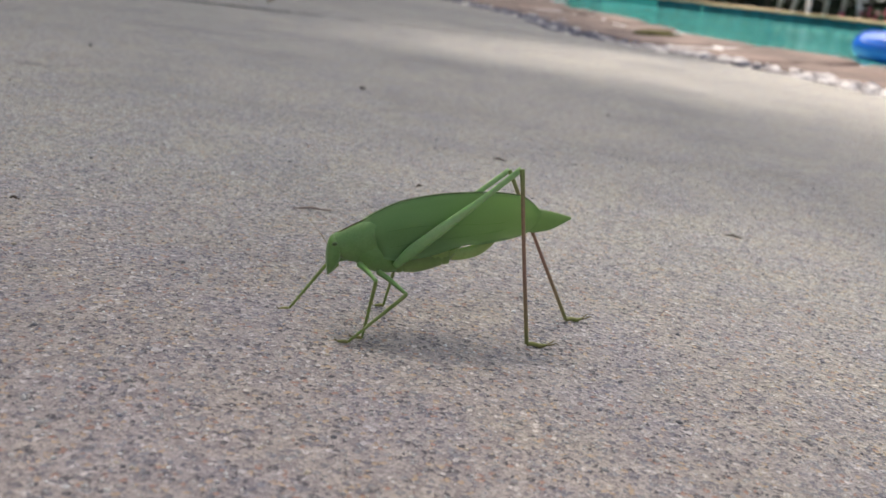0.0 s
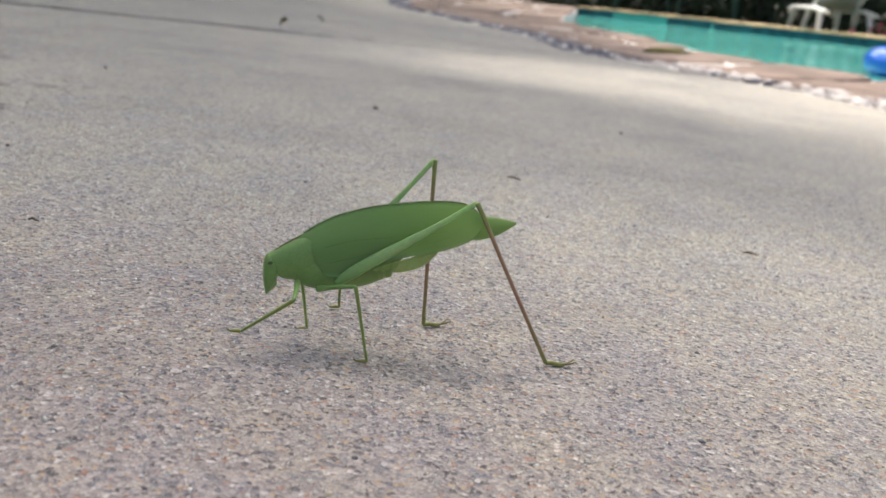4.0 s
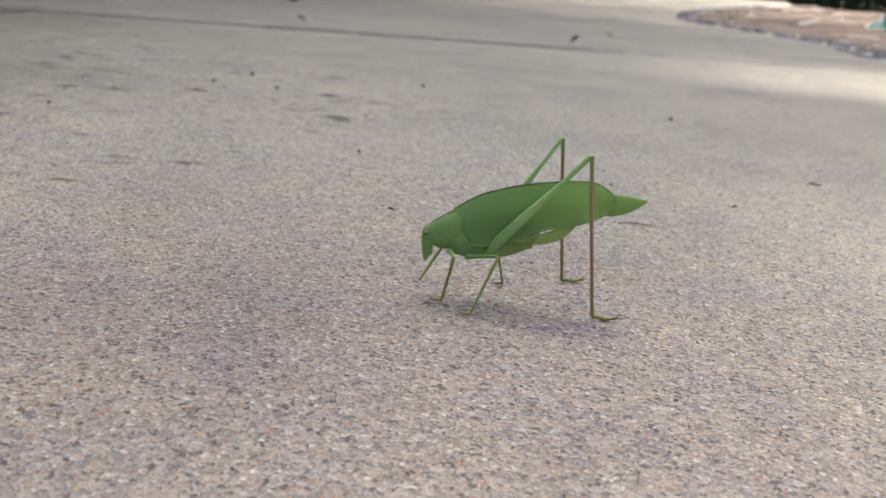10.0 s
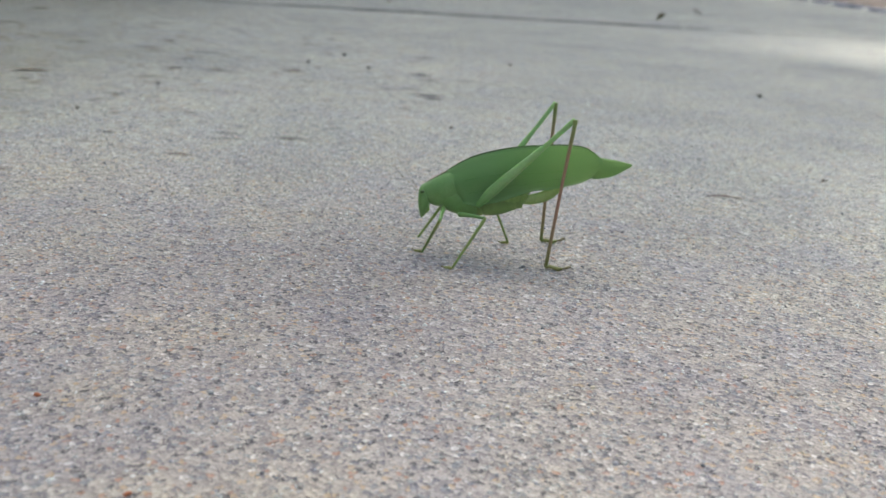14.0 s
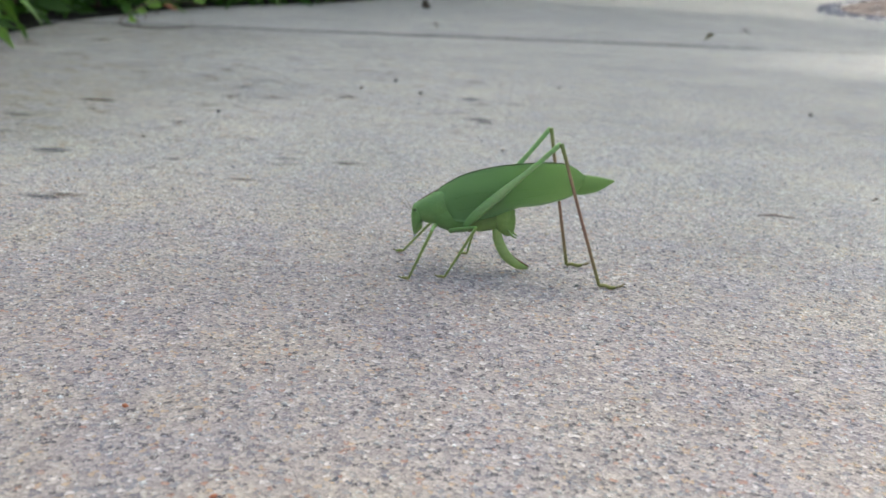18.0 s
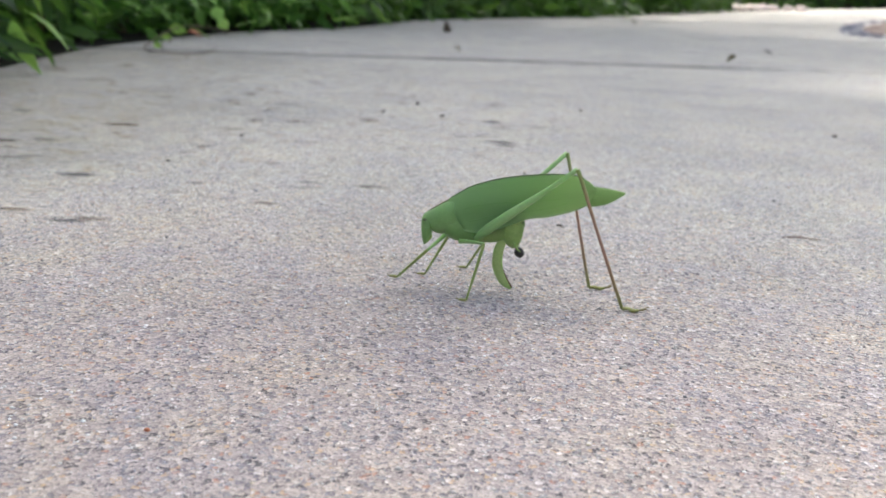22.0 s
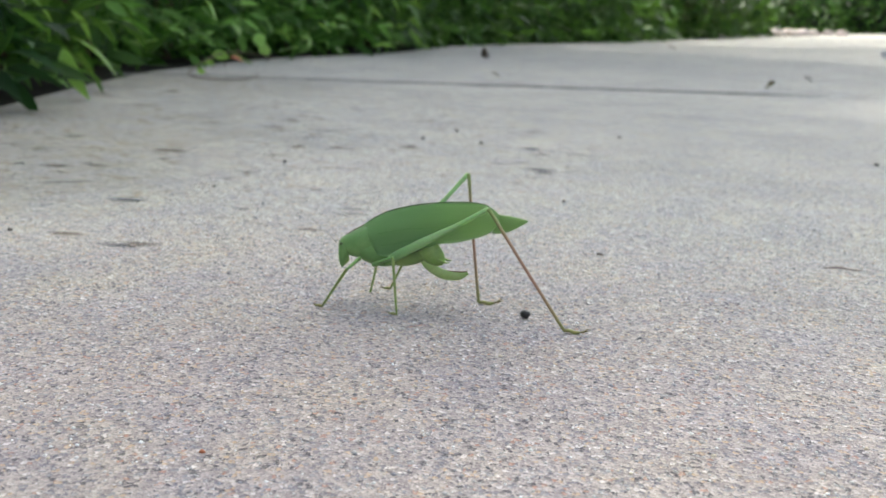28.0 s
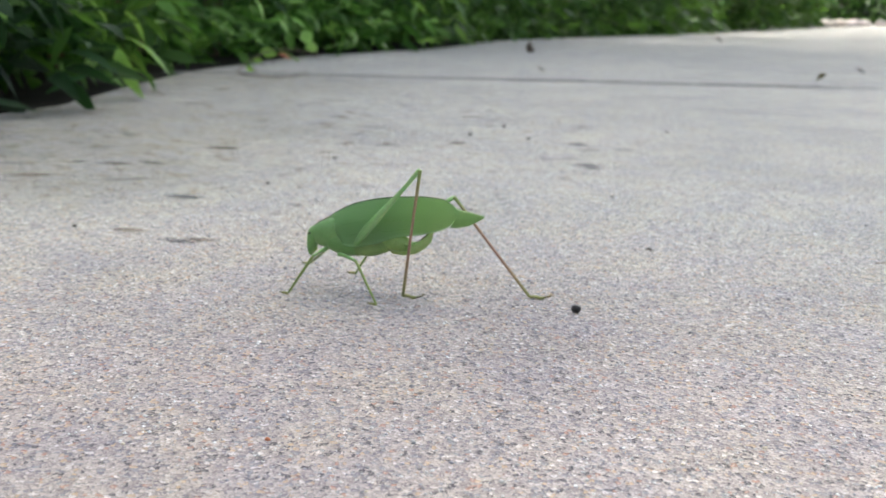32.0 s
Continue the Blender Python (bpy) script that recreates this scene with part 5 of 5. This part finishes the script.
def flower_pot(m, seed):
    rng = np.random.default_rng(seed)
    pot = tagged(new("flower_clump"), "clump of pink flowers by the pool's far edge", "flowers")
    pot.matrix_world = m
    places = [np.array([rng.normal(0, 0.14), rng.normal(0, 0.1), rng.uniform(0.01, 0.10)]) for _ in range(160)]
    tagged(part("leaves", leaf_cloud(rng, places, [leaf_turn(rng, p) for p in places], rng.uniform(0.05, 0.1, 160), 0.5), DARK_LEAF, pot), kind="stuff")
    for _ in range(26):
        v, f = pebble(rng.uniform(0.018, 0.035), rng.integers(90), (1, 1, 0.6), 0.4, 1)
        at = (rng.normal(0, 0.15), rng.normal(-0.04, 0.09), rng.uniform(0.03, 0.12))
        part("flower", ([(x + at[0], y + at[1], z + at[2]) for x, y, z in v], f), PETAL, pot)


flower_pot(pose(3.6, 8.9, -0.06), 4)
flower_pot(pose(4.0, 8.5, -0.06), 9)


def pool_float(m):
    """A glossy blue inflatable ring on the water."""
    ring = tagged(new("pool_float"), "glossy blue inflatable ring floating on the pool", "pool float")
    ring.matrix_world = m
    verts, faces = [], []
    for i in range(40):
        a = i * math.tau / 40
        r = 0.085 * (1 + 0.03 * math.sin(i * 3.1))
        for k in range(14):
            b = k * math.tau / 14
            verts.append(((0.30 + r * math.cos(b)) * math.cos(a), (0.30 + r * math.cos(b)) * math.sin(a), 0.05 + 0.8 * r * math.sin(b)))
    for i in range(40):
        for k in range(14):
            faces.append((i * 14 + k, (i + 1) % 40 * 14 + k, (i + 1) % 40 * 14 + (k + 1) % 14, i * 14 + (k + 1) % 14))
    part("tube", (verts, faces), BLUE_PLASTIC, ring)
    part("valve", tube([(0.30, 0, 0.115), (0.30, 0, 0.14)], [0.012, 0.009], 8, 4), WHITE_PLASTIC, ring)


pool_float(pose(1.91, 3.95, -0.13))


# ---- small things on the slab ----
def on_slab(ob, x, y, z=0.0, turn=0.0, tilt=0.0):
    ob.matrix_world = SLAB @ pose(x, y, z, tilt, 0, turn)
    return ob


def twig(x, y, length, turn, seed, material=LITTER):
    rng = np.random.default_rng(seed)
    line = [(-length / 2, 0, 0.0006), (-length * 0.1, rng.normal(0, length * 0.06), 0.0011), (length * 0.2, rng.normal(0, length * 0.06), 0.0008), (length / 2, 0, 0.0006)]
    shape = joined(tube(line, [0.0002, 0.0004, 0.0003, 0.00015], 6, 14), tube([line[1], (length * 0.02, length * 0.16, 0.0012)], [0.0004, 0.0002], 5, 4))
    on_slab(tagged(mesh_object("twig", *shape, material), "tiny dry twig on the concrete", "twig", "specks on the slab"), x, y, 0, turn)


for n, (x, y, length, turn) in enumerate(((0.021, 0.457, 0.007, -10), (0.112, 0.363, 0.006, -15), (-0.045, 0.309, 0.014, 20), (-0.128, 0.270, 0.003, 10), (-0.013, 0.370, 0.005, 60))):
    twig(x, y, length, turn, n, PALE_TWIG if n == 2 else LITTER)


def crumb(x, y, size, seed, material=CRUMB, label="dark crumb of plant litter on the concrete"):
    size *= 0.6
    on_slab(tagged(mesh_object("crumb", *pebble(size, seed, (1.2, 0.9, 0.6), 0.5, 1), material), label, "litter", "specks on the slab"), x, y, size * 0.4, seed * 40)


for n, (x, y, size) in enumerate(((-0.071, 0.656, 0.0030), (-0.186, 0.370, 0.0016), (-0.382, 0.606, 0.0036), (-0.330, 0.551, 0.0026), (-0.372, 0.376, 0.0018), (-0.342, 0.284, 0.0016), (-0.331, 0.159, 0.0016), (-0.266, 0.670, 0.0026), (-0.376, 0.543, 0.0026), (0.108, 0.717, 0.0024))):
    crumb(x, y, size, n + 1)
for n, (x, y) in enumerate(((-0.131, 0.058), (-0.095, 0.041))):
    crumb(x, y, 0.0011, 50 + n, RED_LEAF, "russet crumb of plant litter on the concrete")


def fallen_leaf(x, y, size, turn, tilt, material, label, lift=0.0):
    v, faces = leaf_shape(size, 0.5 * size, 0.5, 0.6)
    v = [(a, b, c + 0.0) for a, b, c in v]
    low = min(c for _, _, c in v)
    under = [(a, b, c - 0.0006) for a, b, c in v]
    shape = joined((v, faces), (under, [tuple(reversed(f)) for f in faces]))
    ob = tagged(mesh_object("fallen_leaf", *shape, material), label, "leaf", "litter on the slab")
    p = Vector((x, y, ground_height(x, y) - low + 0.001 + lift))
    ob.matrix_world = Matrix.Translation(p) @ pose(0, 0, 0, tilt, 0, turn)


fallen_leaf(-0.319, 1.535, 0.021, 130, 25, DRY_LEAF, "curled olive dry leaf near the joint")
fallen_leaf(-0.327, 1.835, 0.020, 40, 20, LITTER, "curled dark dry leaf near the joint")
fallen_leaf(-1.158, 1.185, 0.022, 40, 40, RED_LEAF, "russet fallen leaf beside the hedge")
fallen_leaf(-0.723, 1.325, 0.016, 70, 15, DRY_LEAF, "small olive dry leaf before the joint")
fallen_leaf(-1.31, 4.14, 0.04, 15, 10, LITTER, "dark fallen leaf on the far slab")
for n, (dx, dy, size) in enumerate(((0.0, 0.0, 0.0105), (0.008, -0.004, 0.008))):
    clump = mesh_object("fallen_leaf", *pebble(size, 21 + n, (0.75, 0.6, 1.25 - 0.4 * n), 1.1, 2), LITTER)
    tagged(clump, "crumpled dark dry leaf standing on the slab", "leaf", "litter on the slab")
    clump.matrix_world = pose(-1.203 + dx, 2.208 + dy, ground_height(-1.203, 2.208) + size * 0.9, 8, 0, 70 * n)
moss = mesh_object("moss_patch", *pebble(0.06, 5, (1.0, 1.9, 0.10), 0.6, 3), MOSS)
tagged(moss, "olive moss patch on the pool's stone surround", "moss")
moss.matrix_world = pose(0.49, 2.68, -0.047, 0, 0, -20)


def seedling():
    """A thin runner with light green leaves that creeps out on to the slab."""
    plant = tagged(new("creeping_vine"), "thin vine with fresh light green leaves", "vine")
    line = [(-1.30, 1.46), (-1.14, 1.16), (-1.02, 0.95), (-0.90, 0.85), (-0.86, 0.89), (-0.95, 1.02)]
    pts = [(x, y, ground_height(x, y) + 0.004 + 0.02 * (i == 1)) for i, (x, y) in enumerate(line)]
    part("stem", tube(pts, [0.0014, 0.0011, 0.001, 0.0009, 0.0008, 0.0005], 6, 36), BARK, plant)
    for n, (x, y, h, size) in enumerate(((-1.122, 1.130, 0.020, 0.028), (-1.090, 1.07, 0.011, 0.018), (-0.962, 0.920, 0.008, 0.013), (-1.215, 1.350, 0.024, 0.034), (-1.26, 1.40, 0.030, 0.028))):
        v, faces = leaf_shape(size, 0.85 * size, 0.2, 0.2)
        z = ground_height(x, y)
        part("stalk", tube([(x, y, z + 0.002), (x + 0.004, y, z + h * 0.6), (x, y - 0.006, z + h)], [0.0008, 0.0006, 0.0005], 5, 6), BARK, plant)
        leaf = part("leaf", ((v - (size / 2, 0, 0)).tolist(), faces), FRESH_LEAF, plant)
        leaf.matrix_basis = pose(x, y - 0.006, z + h, 62, 10 - 9 * n, 40 + 14 * n)


seedling()


def stain(x, y, length, depth, turn, material, label):
    """A thin film of dirt, its rim lost in the concrete."""
    verts = [(0, 0, 0.0)] + [(math.cos(a) * (1 + 0.2 * math.sin(3 * a + x * 90)), math.sin(a) * (1 + 0.2 * math.cos(2 * a + y * 70)), 0.0) for a in np.linspace(0, math.tau, 24, False)]
    ob = mesh_object("stain", verts, [(0, 1 + k, 1 + (k + 1) % 24) for k in range(24)], material)
    ob.matrix_world = SLAB @ pose(x, y, 0.00035 + 0.00025 * (x * 977 % 1), 0, 0, turn) @ Matrix.Diagonal((length / 2, depth / 2, 1, 1))
    tagged(ob, label, kind="structure")


for x, y, length, depth, brown in (
    (-0.345, 0.230, 0.024, 0.012, 0), (-0.279, 0.167, 0.022, 0.007, 0), (-0.275, 0.174, 0.020, 0.009, 1), (-0.309, 0.168, 0.020, 0.009, 1), (-0.254, 0.2815, 0.017, 0.012, 2),
    (-0.227, 0.292, 0.022, 0.012, 2), (-0.2258, 0.3258, 0.008, 0.009, 2), (-0.229, 0.2887, 0.010, 0.008, 2), (-0.2413, 0.4600, 0.022, 0.016, 0), (-0.262, 0.478, 0.014, 0.014, 2),
    (-0.2709, 0.464, 0.014, 0.012, 2), (-0.2873, 0.5468, 0.020, 0.022, 0), (-0.2698, 0.5234, 0.022, 0.016, 2), (-0.233, 0.4504, 0.016, 0.014, 0), (-0.2292, 0.4047, 0.012, 0.014, 2),
    (-0.3336, 0.6512, 0.024, 0.03, 2), (-0.2515, 0.5444, 0.020, 0.018, 2), (-0.4525, 0.3603, 0.030, 0.022, 1), (-0.4496, 0.2735, 0.022, 0.016, 1), (-0.2913, 0.2489, 0.012, 0.009, 2), (-0.2973, 0.3105, 0.012, 0.009, 2),
):
    stain(x, y, length, depth, 23, (STAIN, BROWN_STAIN, FLECK)[brown], ("damp dark stain on concrete", "brown dirt stain on concrete", "small dark fleck of dirt on concrete")[brown])
for x, y, length, depth in ((-0.60, 0.40, 0.5, 0.55), (-0.85, 0.82, 0.5, 0.6), (-0.48, 0.22, 0.4, 0.4)):
    stain(x, y, length, depth, 25, FILM, "thin film of brown dirt on concrete")
rng = np.random.default_rng(31)
for n in range(70):
    d, w = rng.uniform(0.02, 0.46) ** 1.0, rng.uniform(0, 1)
    x, y = -0.64 - 0.36 * w + d, 0.16 + 0.72 * w + 0.15 * d
    size = rng.uniform(0.6, 1.5) * (0.006 + 0.012 * math.hypot(x, y))
    kind = rng.random()
    stain(x, y, size * rng.uniform(0.8, 2.0), size * rng.uniform(0.5, 1.0), 25 + rng.normal(0, 20), BROWN_STAIN if kind < 0.3 else STAIN if kind < 0.36 else FLECK, "small fleck of dirt on concrete near the hedge")


def sand():
    """Proud grains of the concrete's sand, close to where the insect walks."""
    rng = np.random.default_rng(12)
    n = 46000
    r = rng.random(n) ** 0.75
    x, y = -0.09 + (rng.random(n) - 0.5) * (0.24 + 0.62 * r), 0.035 + 0.52 * r
    size = np.clip(rng.lognormal(-8.08, 0.36, n), 0.00016, 0.0008)
    base = np.array([(1, 0, 0), (0, 1, 0), (-1, 0, 0), (0, -1, 0), (0, 0, 0.7), (0, 0, -0.6)], float)
    turn = rng.uniform(0, math.tau, n)
    shape = base[None] * rng.uniform(0.65, 1.35, (n, 6, 3)) * size[:, None, None]
    vx = shape[..., 0] * np.cos(turn)[:, None] - shape[..., 1] * np.sin(turn)[:, None] + x[:, None]
    vy = shape[..., 0] * np.sin(turn)[:, None] + shape[..., 1] * np.cos(turn)[:, None] + y[:, None]
    vz = shape[..., 2] + (size * rng.uniform(-0.25, 0.25, n))[:, None]
    verts = np.stack([vx, vy, vz], -1).reshape(-1, 3)
    tri = np.array([(0, 1, 4), (1, 2, 4), (2, 3, 4), (3, 0, 4), (1, 0, 5), (2, 1, 5), (3, 2, 5), (0, 3, 5)])
    faces = (tri[None] + 6 * np.arange(n)[:, None, None]).reshape(-1, 3)
    ob = mesh_object("sand_grains", verts.tolist(), faces.tolist(), GRAIN)
    ob.matrix_world = SLAB
    tagged(ob, "coarse mixed sand grains in the concrete", kind="stuff")


sand()


def joint_filler(start, end, material, label):
    """Filler that stands a little proud in a stretch of the gap between the slabs, uneven along its length."""
    a, b = np.array((-1.085, 0.865)), np.array((0.47, 1.968))
    along = (b - a) / np.linalg.norm(b - a)
    side = np.array([-along[1], along[0]])
    verts, faces = [], []
    for i in range(120):
        s = start + (end - start) * i / 119
        p = a + (b - a) * s + side * 0.002 * noise.noise(Vector((s * 30, 0, 3)))
        h = 0.0003 + 0.0018 * max(0.0, math.sin(math.pi * min(1, s * 1.15))) * (0.75 + 0.6 * noise.noise(Vector((s * 14, 2, 0))))
        for d, z in ((-0.011, -0.004), (-0.007, h * 0.7), (0.0, h), (0.007, h * 0.8), (0.012, -0.004)):
            verts.append((*(p + side * d), z))
    for i in range(119):
        for k in range(4):
            q = i * 5 + k
            faces.append((q, q + 5, q + 6, q + 1))
    ob = mesh_object("joint_filler", verts, faces, material)
    ob.matrix_world = SLAB
    tagged(ob, label, kind="structure")


joint_filler(0.0, 0.52, SEALANT, "dark dirty filler in the joint between the slabs")
joint_filler(0.52, 1.0, PALE_FILLER, "pale worn filler in the joint between the slabs")


def stone_heap(x, y, count, spread, seed):
    """A low heap of pale stones, each one a thing of its own."""
    rng = np.random.default_rng(seed)
    for n in range(count):
        size = rng.uniform(0.05, 0.085)
        dx = rng.normal(0, spread * 0.4)
        ob = mesh_object("garden_stone", *pebble(size, seed + n, (1.2, 0.9, 0.7), 0.5, 2), PINK_ROCK)
        tagged(ob, "pinkish white stone in a low heap", "stone", "heap of stones")
        px, py = x + dx, y + rng.normal(0, 0.12)
        ob.matrix_world = pose(px, py, ground_height(px, py) + size * 0.35, 0, 0, rng.uniform(0, 360))


stone_heap(-2.0, 11.7, 14, 0.7, 70)
white = mesh_object("garden_stone", *pebble(0.035, 8, (1.1, 0.9, 1.2), 0.3), PINK_ROCK)
tagged(white, "small pale stone at the foot of the hedge", "stone")
white.matrix_world = pose(-2.95, 9.7, ground_height(-2.95, 9.7) + 0.025)


motions()
